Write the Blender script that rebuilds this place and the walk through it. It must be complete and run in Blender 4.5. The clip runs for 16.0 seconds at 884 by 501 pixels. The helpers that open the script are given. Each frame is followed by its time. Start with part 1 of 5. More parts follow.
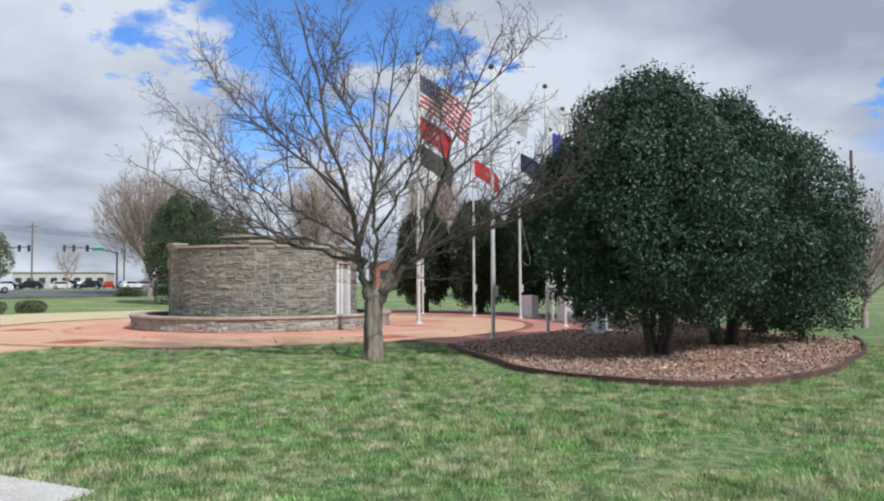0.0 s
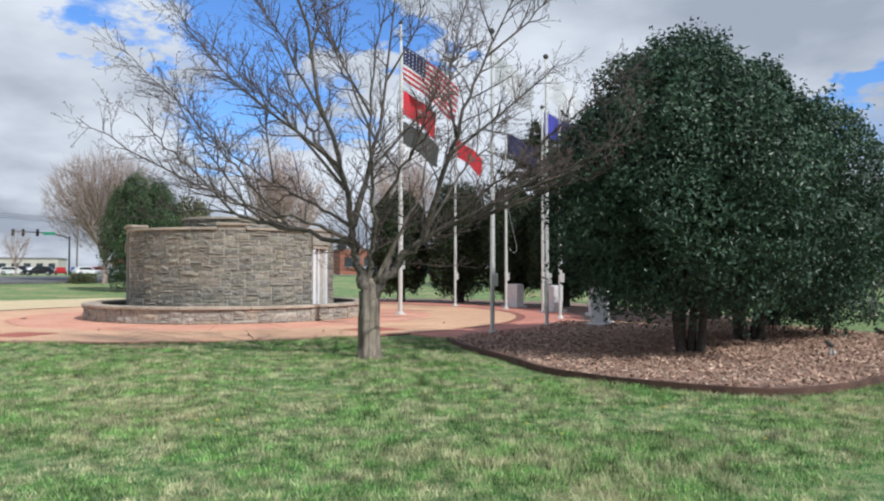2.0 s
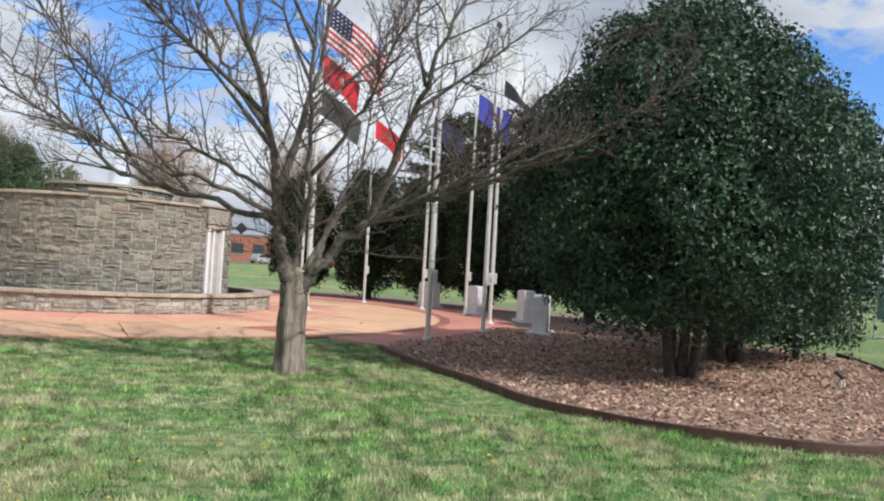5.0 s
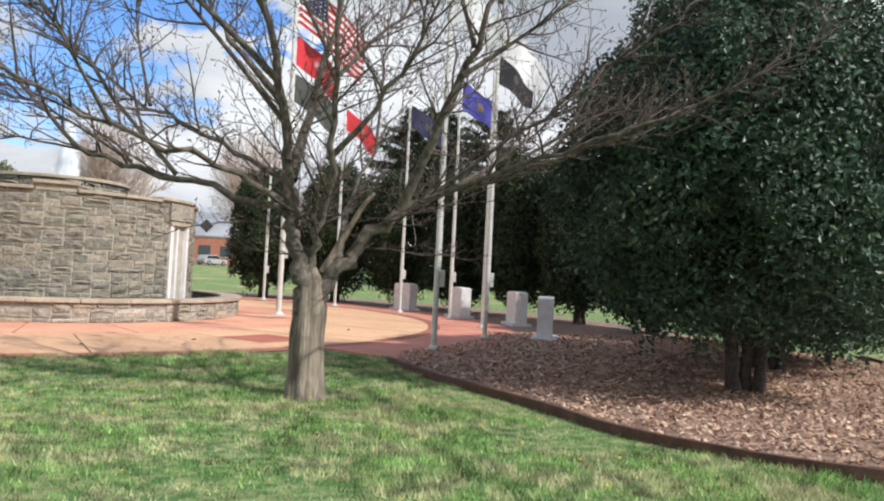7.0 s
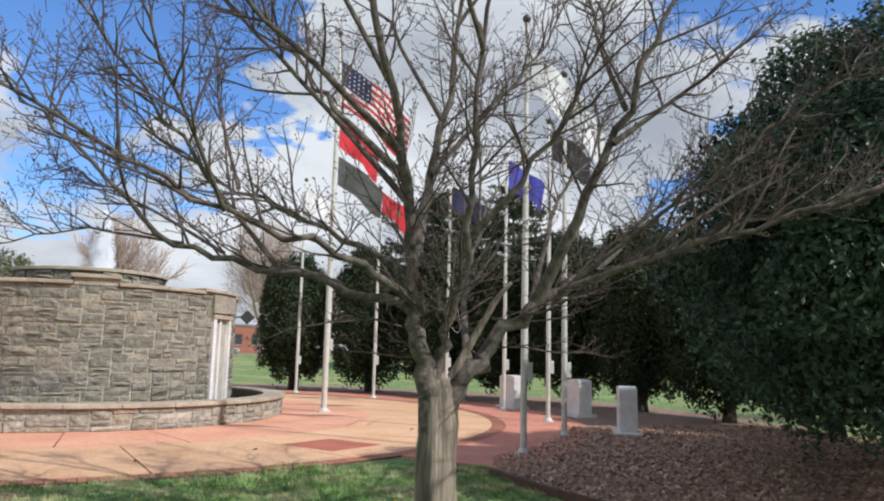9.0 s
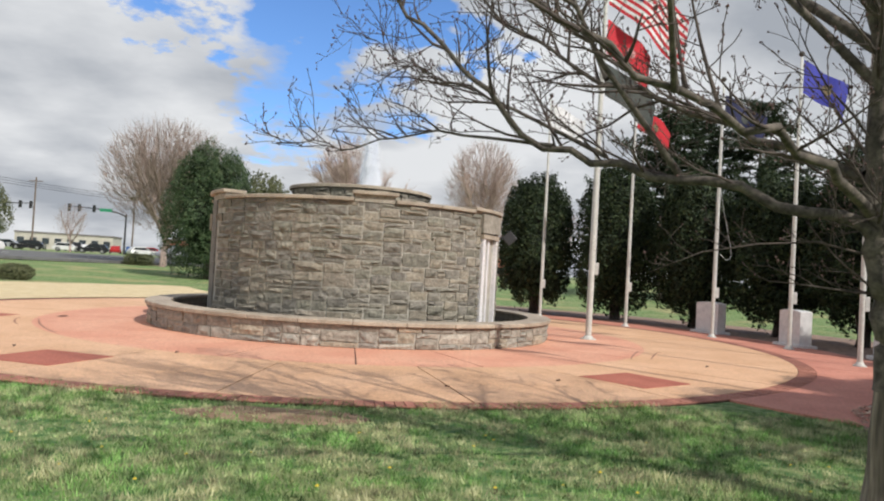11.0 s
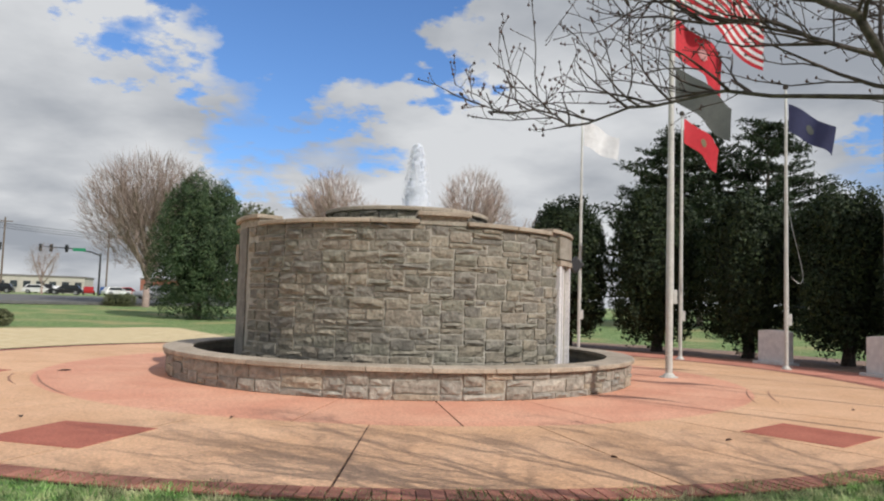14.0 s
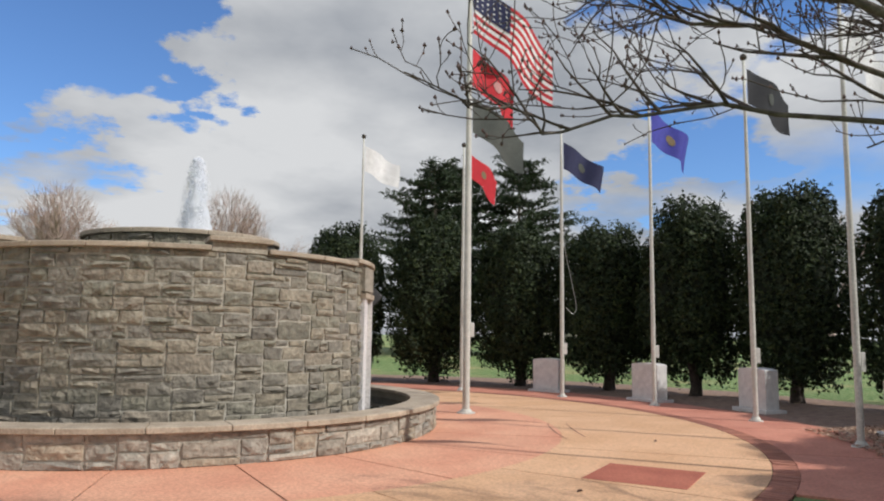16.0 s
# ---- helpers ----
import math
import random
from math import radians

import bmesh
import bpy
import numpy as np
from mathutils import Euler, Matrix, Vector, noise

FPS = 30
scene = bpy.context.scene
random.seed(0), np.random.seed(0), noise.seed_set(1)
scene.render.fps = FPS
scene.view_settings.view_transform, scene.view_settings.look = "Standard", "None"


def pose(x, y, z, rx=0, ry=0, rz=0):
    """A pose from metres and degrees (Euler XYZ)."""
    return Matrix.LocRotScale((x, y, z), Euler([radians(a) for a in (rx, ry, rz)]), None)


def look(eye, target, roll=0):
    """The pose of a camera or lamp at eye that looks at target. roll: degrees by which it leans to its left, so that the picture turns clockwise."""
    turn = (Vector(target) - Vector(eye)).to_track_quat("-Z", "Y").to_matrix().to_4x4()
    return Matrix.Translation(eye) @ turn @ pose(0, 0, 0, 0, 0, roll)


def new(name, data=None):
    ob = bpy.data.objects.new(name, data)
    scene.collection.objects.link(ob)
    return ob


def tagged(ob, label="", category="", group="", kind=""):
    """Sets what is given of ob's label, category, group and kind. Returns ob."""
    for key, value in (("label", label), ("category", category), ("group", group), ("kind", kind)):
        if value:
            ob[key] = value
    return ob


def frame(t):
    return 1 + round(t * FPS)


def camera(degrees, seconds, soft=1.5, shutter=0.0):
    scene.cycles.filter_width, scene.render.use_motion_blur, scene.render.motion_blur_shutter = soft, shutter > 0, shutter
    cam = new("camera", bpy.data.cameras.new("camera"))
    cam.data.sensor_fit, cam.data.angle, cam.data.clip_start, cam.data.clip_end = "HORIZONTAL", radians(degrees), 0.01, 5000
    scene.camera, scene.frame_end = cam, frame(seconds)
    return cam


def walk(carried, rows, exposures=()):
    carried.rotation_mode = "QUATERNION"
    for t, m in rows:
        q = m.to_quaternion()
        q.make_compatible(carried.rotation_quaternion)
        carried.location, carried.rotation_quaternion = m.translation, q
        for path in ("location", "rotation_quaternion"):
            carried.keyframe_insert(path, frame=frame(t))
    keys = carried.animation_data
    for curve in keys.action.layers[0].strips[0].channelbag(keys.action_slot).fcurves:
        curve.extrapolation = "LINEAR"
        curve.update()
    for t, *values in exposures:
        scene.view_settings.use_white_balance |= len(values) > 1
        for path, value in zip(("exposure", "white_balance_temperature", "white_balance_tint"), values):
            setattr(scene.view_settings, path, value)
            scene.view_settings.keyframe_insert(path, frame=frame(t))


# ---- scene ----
cam = camera(62.4, 16.0, 2.1)
PATH = [
    (0, (-0.415, -2.387, 1.691), (-0.385, -0.389, 1.783), -0.3),
    (0.5, (-0.604, -1.811, 1.69), (-0.634, 0.188, 1.759), 1.0),
    (1, (-0.857, -1.339, 1.676), (-0.885, 0.661, 1.696), 0.7),
    (1.5, (-1.03, -0.791, 1.688), (-0.938, 1.207, 1.687), 0.7),
    (2, (-1.269, -0.217, 1.679), (-1.134, 1.778, 1.738), 0.0),
    (2.5, (-1.402, 0.367, 1.698), (-1.11, 2.341, 1.831), -0.4),
    (3, (-1.544, 0.966, 1.666), (-1.118, 2.916, 1.795), -0.1),
    (3.5, (-1.645, 1.474, 1.623), (-1.228, 3.428, 1.729), 1.0),
    (4, (-1.742, 2.088, 1.612), (-1.312, 4.039, 1.722), 1.8),
    (4.5, (-1.848, 2.678, 1.619), (-1.404, 4.626, 1.697), 2.2),
    (4.7, (-1.888, 2.861, 1.624), (-1.467, 4.815, 1.685), 3.1),
    (6.8, (-2.667, 4.994, 1.567), (-2.088, 6.908, 1.62), 3.3),
    (7, (-2.759, 5.243, 1.562), (-2.184, 7.158, 1.626), 2.9),
    (7.5, (-3.06, 5.807, 1.565), (-2.475, 7.715, 1.686), 3.1),
    (8, (-3.311, 6.167, 1.684), (-2.694, 8.043, 1.999), 1.2),
    (8.5, (-3.518, 6.576, 1.729), (-3.013, 8.445, 2.233), 0.6),
    (9, (-3.788, 6.947, 1.739), (-3.239, 8.849, 2.022), 1.4),
    (9.5, (-4.16, 7.421, 1.611), (-3.577, 9.332, 1.686), 2.2),
    (10, (-4.588, 7.784, 1.657), (-4.269, 9.758, 1.69), 2.7),
    (10.2, (-4.745, 7.942, 1.709), (-4.559, 9.933, 1.743), 2.5),
    (12.3, (-6.093, 9.884, 1.653), (-6.226, 11.878, 1.743), 3.4),
    (12.5, (-6.257, 10.064, 1.646), (-6.448, 12.052, 1.747), 3.2),
    (13, (-6.676, 10.45, 1.597), (-6.84, 12.439, 1.717), 2.2),
    (13.5, (-6.939, 10.849, 1.572), (-6.977, 12.843, 1.721), 1.9),
    (14, (-7.274, 11.209, 1.639), (-7.192, 13.202, 1.783), 1.8),
    (14.5, (-7.476, 11.494, 1.697), (-7.22, 13.475, 1.807), 1.1),
    (15, (-7.621, 11.925, 1.758), (-7.177, 13.871, 1.882), 1.4),
    (15.5, (-7.828, 12.387, 1.831), (-7.179, 14.271, 2.012), 1.4),
    (16, (-8.032, 12.808, 1.827), (-7.293, 14.652, 2.058), 0.8),
]
walk(cam, [(t, look(eye, target, roll)) for t, eye, target, roll in PATH],
     [(0, -0.16, 5800, 10), (2, -0.08, 5850, 10), (4.5, 0.02, 6000, 10), (7, 0.2, 6300, 10), (8, 0.2, 6200, 10), (8.5, -0.12, 6050, 10), (9, 0.0, 6150, 10),
      (9.5, 0.2, 6400, 10), (10.2, 0.1, 6450, 10), (12.3, -0.27, 6350, 10), (16, -0.27, 6450, 10)])

# ---- world, sun, light ----
SUN_DIR = Vector((0.71, -0.72, 0.92)).normalized()
sun_data = bpy.data.lights.new("sun", "SUN")
sun_data.energy, sun_data.angle, sun_data.color = 4.5, radians(0.6), (1.0, 0.94, 0.85)
sun_ob = new("sun", sun_data)
sun_ob.matrix_world = look(SUN_DIR * 60, (0, 0, 0))


def make_world():
    w = bpy.data.worlds.new("sky")
    w.use_nodes = True
    scene.world = w
    nt = w.node_tree
    n, ln = nt.nodes, nt.links
    n.clear()
    out = n.new("ShaderNodeOutputWorld")
    bg = n.new("ShaderNodeBackground")
    sky = n.new("ShaderNodeTexSky")
    sky.sky_type, sky.sun_disc = "NISHITA", False
    sky.sun_elevation = math.asin(SUN_DIR.z)
    sky.sun_rotation = math.atan2(SUN_DIR.x, SUN_DIR.y)
    sky.air_density, sky.dust_density, sky.ozone_density = 1.0, 0.1, 5.0
    bg.inputs["Strength"].default_value = 0.115
    tc = n.new("ShaderNodeTexCoord")
    sep = n.new("ShaderNodeSeparateXYZ")
    ln.new(tc.outputs["Generated"], sep.inputs[0])
    up = n.new("ShaderNodeMath"); up.operation = "MAXIMUM"
    ln.new(sep.outputs["Z"], up.inputs[0]); up.inputs[1].default_value = 0.0
    add = n.new("ShaderNodeMath"); add.operation = "ADD"
    ln.new(up.outputs[0], add.inputs[0]); add.inputs[1].default_value = 0.22
    dx = n.new("ShaderNodeMath"); dx.operation = "DIVIDE"
    dy = n.new("ShaderNodeMath"); dy.operation = "DIVIDE"
    ln.new(sep.outputs["X"], dx.inputs[0]); ln.new(add.outputs[0], dx.inputs[1])
    ln.new(sep.outputs["Y"], dy.inputs[0]); ln.new(add.outputs[0], dy.inputs[1])
    comb = n.new("ShaderNodeCombineXYZ")
    ln.new(dx.outputs[0], comb.inputs["X"]); ln.new(dy.outputs[0], comb.inputs["Y"])
    off = n.new("ShaderNodeVectorMath"); off.operation = "ADD"
    ln.new(comb.outputs[0], off.inputs[0]); off.inputs[1].default_value = CLOUD_SHIFT
    big = n.new("ShaderNodeTexNoise")
    big.inputs["Scale"].default_value, big.inputs["Detail"].default_value, big.inputs["Roughness"].default_value = 0.85, 9.0, 0.5
    big.inputs["Distortion"].default_value = 0.25
    ln.new(off.outputs[0], big.inputs["Vector"])
    mask = n.new("ShaderNodeValToRGB")
    mask.color_ramp.elements[0].position, mask.color_ramp.elements[1].position = CLOUD_COVER
    level = big.outputs["Fac"]
    rag = n.new("ShaderNodeTexNoise")
    rag.inputs["Scale"].default_value, rag.inputs["Detail"].default_value, rag.inputs["Roughness"].default_value = 3.2, 8.0, 0.6
    ln.new(off.outputs[0], rag.inputs["Vector"])
    mid_ = n.new("ShaderNodeVectorMath"); mid_.operation = "SUBTRACT"
    ln.new(rag.outputs["Color"], mid_.inputs[0]); mid_.inputs[1].default_value = (0.5, 0.5, 0.5)
    amp = n.new("ShaderNodeVectorMath"); amp.operation = "SCALE"
    ln.new(mid_.outputs[0], amp.inputs[0]); amp.inputs["Scale"].default_value = 0.55
    ragged = n.new("ShaderNodeVectorMath"); ragged.operation = "ADD"
    ln.new(tc.outputs["Generated"], ragged.inputs[0]); ln.new(amp.outputs[0], ragged.inputs[1])
    unit = n.new("ShaderNodeVectorMath"); unit.operation = "NORMALIZE"
    ln.new(ragged.outputs[0], unit.inputs[0])
    for bearing, height, reach, depth in SKY_GAPS:
        b, h = radians(bearing), radians(height)
        dot = n.new("ShaderNodeVectorMath"); dot.operation = "DOT_PRODUCT"
        ln.new(unit.outputs[0], dot.inputs[0])
        dot.inputs[1].default_value = (-math.sin(b) * math.cos(h), math.cos(b) * math.cos(h), math.sin(h))
        mr = n.new("ShaderNodeMapRange")
        mr.interpolation_type = "SMOOTHSTEP"
        mr.inputs["From Min"].default_value, mr.inputs["From Max"].default_value = math.cos(radians(reach * 1.6)), 1.0
        mr.inputs["To Min"].default_value, mr.inputs["To Max"].default_value = 0.0, depth
        ln.new(dot.outputs["Value"], mr.inputs["Value"])
        sub = n.new("ShaderNodeMath"); sub.operation = "SUBTRACT"
        ln.new(level, sub.inputs[0]); ln.new(mr.outputs[0], sub.inputs[1])
        level = sub.outputs[0]
    low = n.new("ShaderNodeMapRange")
    low.inputs["From Min"].default_value, low.inputs["From Max"].default_value = 0.0, 0.17
    low.inputs["To Min"].default_value, low.inputs["To Max"].default_value = 0.2, 0.0
    ln.new(sep.outputs["Z"], low.inputs["Value"])
    plus = n.new("ShaderNodeMath"); plus.operation = "ADD"
    ln.new(level, plus.inputs[0]); ln.new(low.outputs[0], plus.inputs[1])
    ln.new(plus.outputs[0], mask.inputs[0])
    body = n.new("ShaderNodeTexNoise")
    body.inputs["Scale"].default_value, body.inputs["Detail"].default_value = 1.7, 8.0
    ln.new(off.outputs[0], body.inputs["Vector"])
    tone = n.new("ShaderNodeValToRGB")
    tone.color_ramp.elements[0].position, tone.color_ramp.elements[1].position = 0.33, 0.62
    tone.color_ramp.elements[0].color, tone.color_ramp.elements[1].color = (3.6, 3.85, 4.25, 1), (7.2, 7.3, 7.4, 1)
    ln.new(body.outputs["Fac"], tone.inputs[0])
    mix = n.new("ShaderNodeMixRGB")
    deep = n.new("ShaderNodeVectorMath"); deep.operation = "MULTIPLY"
    ln.new(sky.outputs[0], deep.inputs[0]); deep.inputs[1].default_value = (1.1, 1.3, 1.55)
    ln.new(mask.outputs[0], mix.inputs[0]); ln.new(deep.outputs[0], mix.inputs[1]); ln.new(tone.outputs[0], mix.inputs[2])
    ln.new(mix.outputs[0], bg.inputs["Color"])
    ln.new(bg.outputs[0], out.inputs["Surface"])


CLOUD_SHIFT, CLOUD_COVER = (3.1, 1.7, 0.4), (0.33, 0.44)
SKY_GAPS = [(12, 21, 9, 0.2), (4, 23, 7, 0.18), (20, 20, 4, 0.15), (6, 33, 9, 0.18), (-29, 14, 3.5, 0.15), (-40, 16, 4.5, 0.16), (-43, 31, 8, 0.2), (-34, 11.5, 3, 0.14), (-24, 21, 9, -0.2), (-37, 22, 5, -0.15), (-10, 18, 8, -0.16)]
make_world()


# ---- materials ----
def mat(name, a, b, scale=8.0, rough=0.85, bump=0.3, fine=40.0, metal=0.0, spread=0.0, island=False, dist=0.01, lo=0.35, hi=0.65):
    """Two colours mixed by a coarse noise, a fine grain on top, and a bump; spread varies the value from piece to piece."""
    m = bpy.data.materials.new(name)
    m.use_nodes = True
    nt = m.node_tree
    n, ln = nt.nodes, nt.links
    p = n["Principled BSDF"]
    p.inputs["Roughness"].default_value, p.inputs["Metallic"].default_value = rough, metal
    geo = n.new("ShaderNodeNewGeometry")
    co = n.new("ShaderNodeTexNoise")
    co.inputs["Scale"].default_value, co.inputs["Detail"].default_value = scale, 5.0
    ln.new(geo.outputs["Position"], co.inputs["Vector"])
    fi = n.new("ShaderNodeTexNoise")
    fi.inputs["Scale"].default_value, fi.inputs["Detail"].default_value = fine, 4.0
    ln.new(geo.outputs["Position"], fi.inputs["Vector"])
    ramp = n.new("ShaderNodeValToRGB")
    e = ramp.color_ramp.elements
    e[0].position, e[1].position, e[0].color, e[1].color = lo, hi, (*a, 1), (*b, 1)
    ln.new(co.outputs["Fac"], ramp.inputs[0])
    grain = n.new("ShaderNodeMapRange")
    grain.inputs["From Min"].default_value, grain.inputs["From Max"].default_value = 0.3, 0.7
    grain.inputs["To Min"].default_value, grain.inputs["To Max"].default_value = 0.78, 1.22
    ln.new(fi.outputs["Fac"], grain.inputs["Value"])
    value = grain.outputs[0]
    if spread:
        src = geo.outputs["Random Per Island"] if island else n.new("ShaderNodeObjectInfo").outputs["Random"]
        each = n.new("ShaderNodeMapRange")
        each.inputs["To Min"].default_value, each.inputs["To Max"].default_value = 1 - spread, 1 + spread
        ln.new(src, each.inputs["Value"])
        mul = n.new("ShaderNodeMath"); mul.operation = "MULTIPLY"
        ln.new(value, mul.inputs[0]); ln.new(each.outputs[0], mul.inputs[1])
        value = mul.outputs[0]
    sc = n.new("ShaderNodeVectorMath"); sc.operation = "SCALE"
    ln.new(ramp.outputs[0], sc.inputs[0]); ln.new(value, sc.inputs["Scale"])
    ln.new(sc.outputs[0], p.inputs["Base Color"])
    if bump:
        bm_ = n.new("ShaderNodeBump")
        bm_.inputs["Strength"].default_value, bm_.inputs["Distance"].default_value = bump, dist
        ln.new(fi.outputs["Fac"], bm_.inputs["Height"])
        ln.new(bm_.outputs[0], p.inputs["Normal"])
    return m


def tinted(name, stops, spread=0.25, island=False, rough=0.9, fine=14.0, bump=1.0, dist=0.04):
    """Pieces that take one of several colours each, with blotches and grain."""
    m = mat(name, (0.75, 0.75, 0.75), (1.15, 1.15, 1.15), 6.0, rough, bump, fine, 0, spread, island, dist)
    nt = m.node_tree
    n, ln = nt.nodes, nt.links
    p = n["Principled BSDF"]
    old = p.inputs["Base Color"].links[0].from_socket
    src = n.new("ShaderNodeNewGeometry").outputs["Random Per Island"] if island else n.new("ShaderNodeObjectInfo").outputs["Random"]
    wn = n.new("ShaderNodeTexWhiteNoise"); wn.noise_dimensions = "1D"
    ln.new(src, wn.inputs["W"])
    ramp = n.new("ShaderNodeValToRGB")
    ramp.color_ramp.interpolation = "CONSTANT"
    while len(ramp.color_ramp.elements) < len(stops):
        ramp.color_ramp.elements.new(0.5)
    for i, (el, c) in enumerate(zip(ramp.color_ramp.elements, stops)):
        el.position, el.color = i / len(stops), (*c, 1)
    ln.new(wn.outputs["Value"], ramp.inputs[0])
    mul = n.new("ShaderNodeVectorMath"); mul.operation = "MULTIPLY"
    ln.new(old, mul.inputs[0]); ln.new(ramp.outputs[0], mul.inputs[1])
    ln.new(mul.outputs[0], p.inputs["Base Color"])
    return m


def leaf_mat(name, a, b, c, rough=0.4, trans=0.12):
    m = bpy.data.materials.new(name)
    m.use_nodes = True
    n, ln = m.node_tree.nodes, m.node_tree.links
    p = n["Principled BSDF"]
    geo = n.new("ShaderNodeNewGeometry")
    ramp = n.new("ShaderNodeValToRGB")
    e = ramp.color_ramp.elements
    e[0].color, e[1].color = (*a, 1), (*c, 1)
    mid = e.new(0.6); mid.color = (*b, 1)
    ln.new(geo.outputs["Random Per Island"], ramp.inputs[0])
    co = n.new("ShaderNodeTexNoise")
    co.inputs["Scale"].default_value, co.inputs["Detail"].default_value = 1.1, 3.0
    ln.new(geo.outputs["Position"], co.inputs["Vector"])
    mr = n.new("ShaderNodeMapRange")
    mr.inputs["From Min"].default_value, mr.inputs["From Max"].default_value = 0.3, 0.7
    mr.inputs["To Min"].default_value, mr.inputs["To Max"].default_value = 0.7, 1.3
    ln.new(co.outputs["Fac"], mr.inputs["Value"])
    sc = n.new("ShaderNodeVectorMath"); sc.operation = "SCALE"
    ln.new(ramp.outputs[0], sc.inputs[0]); ln.new(mr.outputs[0], sc.inputs["Scale"])
    ln.new(sc.outputs[0], p.inputs["Base Color"])
    p.inputs["Roughness"].default_value = rough
    p.inputs["Specular IOR Level"].default_value = 0.3
    if trans:
        tr = n.new("ShaderNodeBsdfTranslucent")
        ln.new(sc.outputs[0], tr.inputs["Color"])
        mx = n.new("ShaderNodeMixShader")
        mx.inputs[0].default_value = trans
        ln.new(p.outputs[0], mx.inputs[1]); ln.new(tr.outputs[0], mx.inputs[2])
        ln.new(mx.outputs[0], n["Material Output"].inputs["Surface"])
    return m


def plain(name, c, rough=0.5, metal=0.0):
    return mat(name, tuple(v * 0.92 for v in c), tuple(min(1, v * 1.06) for v in c), 5.0, rough, 0.05, 60.0, metal)


def lawn_mat():
    m = mat("lawn_soil", (0.085, 0.195, 0.05), (0.28, 0.35, 0.14), 6.0, 0.95, 1.0, 70.0, dist=0.04, lo=0.4, hi=0.6)
    nt = m.node_tree
    n, ln = nt.nodes, nt.links
    p = n["Principled BSDF"]
    old = p.inputs["Base Color"].links[0].from_socket
    geo = n.new("ShaderNodeNewGeometry")
    far = n.new("ShaderNodeTexNoise")
    far.inputs["Scale"].default_value, far.inputs["Detail"].default_value = 0.28, 6.0
    ln.new(geo.outputs["Position"], far.inputs["Vector"])
    ramp = n.new("ShaderNodeValToRGB")
    e = ramp.color_ramp.elements
    e[0].position, e[1].position = 0.5, 0.72
    e[0].color, e[1].color = (0, 0, 0, 1), (1, 1, 1, 1)
    ln.new(far.outputs["Fac"], ramp.inputs[0])
    mx = n.new("ShaderNodeMixRGB")
    ln.new(ramp.outputs[0], mx.inputs[0]); ln.new(old, mx.inputs[1])
    mx.inputs[2].default_value = (0.4, 0.35, 0.17, 1)
    ln.new(mx.outputs[0], p.inputs["Base Color"])
    return m


def grass_mat():
    m = leaf_mat("grass_blade", (0.105, 0.24, 0.055), (0.195, 0.36, 0.1), (0.38, 0.49, 0.22), 0.6, 0.35)
    n, ln = m.node_tree.nodes, m.node_tree.links
    p = n["Principled BSDF"]
    old = p.inputs["Base Color"].links[0].from_socket
    geo = n.new("ShaderNodeNewGeometry")
    dry = n.new("ShaderNodeTexNoise")
    dry.inputs["Scale"].default_value, dry.inputs["Detail"].default_value, dry.inputs["Roughness"].default_value = 1.5, 6.0, 0.7
    ln.new(geo.outputs["Position"], dry.inputs["Vector"])
    ramp = n.new("ShaderNodeValToRGB")
    e = ramp.color_ramp.elements
    e[0].position, e[1].position, e[0].color, e[1].color = 0.46, 0.57, (0, 0, 0, 1), (0.92, 0.97, 0.97, 1)
    ln.new(dry.outputs["Fac"], ramp.inputs[0])
    mx = n.new("ShaderNodeMixRGB")
    ln.new(ramp.outputs[0], mx.inputs[0]); ln.new(old, mx.inputs[1])
    mx.inputs[2].default_value = (0.5, 0.48, 0.29, 1)
    tuft = n.new("ShaderNodeTexNoise")
    tuft.inputs["Scale"].default_value, tuft.inputs["Detail"].default_value = 4.2, 5.0
    ln.new(geo.outputs["Position"], tuft.inputs["Vector"])
    tone = n.new("ShaderNodeMapRange")
    tone.inputs["From Min"].default_value, tone.inputs["From Max"].default_value = 0.38, 0.6
    tone.inputs["To Min"].default_value, tone.inputs["To Max"].default_value = 0.42, 1.45
    ln.new(tuft.outputs["Fac"], tone.inputs["Value"])
    sc2 = n.new("ShaderNodeVectorMath"); sc2.operation = "SCALE"
    ln.new(mx.outputs[0], sc2.inputs[0]); ln.new(tone.outputs[0], sc2.inputs["Scale"])
    ln.new(sc2.outputs[0], p.inputs["Base Color"])
    for node in n:
        if node.bl_idname == "ShaderNodeBsdfTranslucent":
            ln.new(sc2.outputs[0], node.inputs["Color"])
    return m


M = {}
M["lawn"] = lawn_mat()
M["straw"] = mat("dormant_grass", (0.56, 0.44, 0.25), (0.66, 0.55, 0.34), 2.0, 0.95, 0.8, 60.0, dist=0.02)
M["blade"] = grass_mat()
M["plaza_in"] = mat("stamped_concrete_pink", (0.59, 0.275, 0.18), (0.65, 0.345, 0.23), 0.8, 0.85, 0.25, 30.0, spread=0.05, dist=0.006)
M["plaza"] = mat("stamped_concrete_tan", (0.58, 0.345, 0.2), (0.65, 0.405, 0.25), 0.8, 0.85, 0.25, 30.0, spread=0.05, dist=0.006)
M["plaza_red"] = mat("stamped_concrete_red", (0.48, 0.19, 0.135), (0.56, 0.245, 0.175), 1.1, 0.85, 0.25, 30.0, spread=0.04, dist=0.006)
M["ring"] = mat("border_band_concrete", (0.23, 0.085, 0.06), (0.3, 0.12, 0.085), 1.5, 0.85, 0.25, 30.0, dist=0.006)
M["ring_brick"] = mat("dark_red_brick", (0.31, 0.125, 0.085), (0.41, 0.175, 0.12), 6.0, 0.85, 0.4, 45.0, spread=0.22)
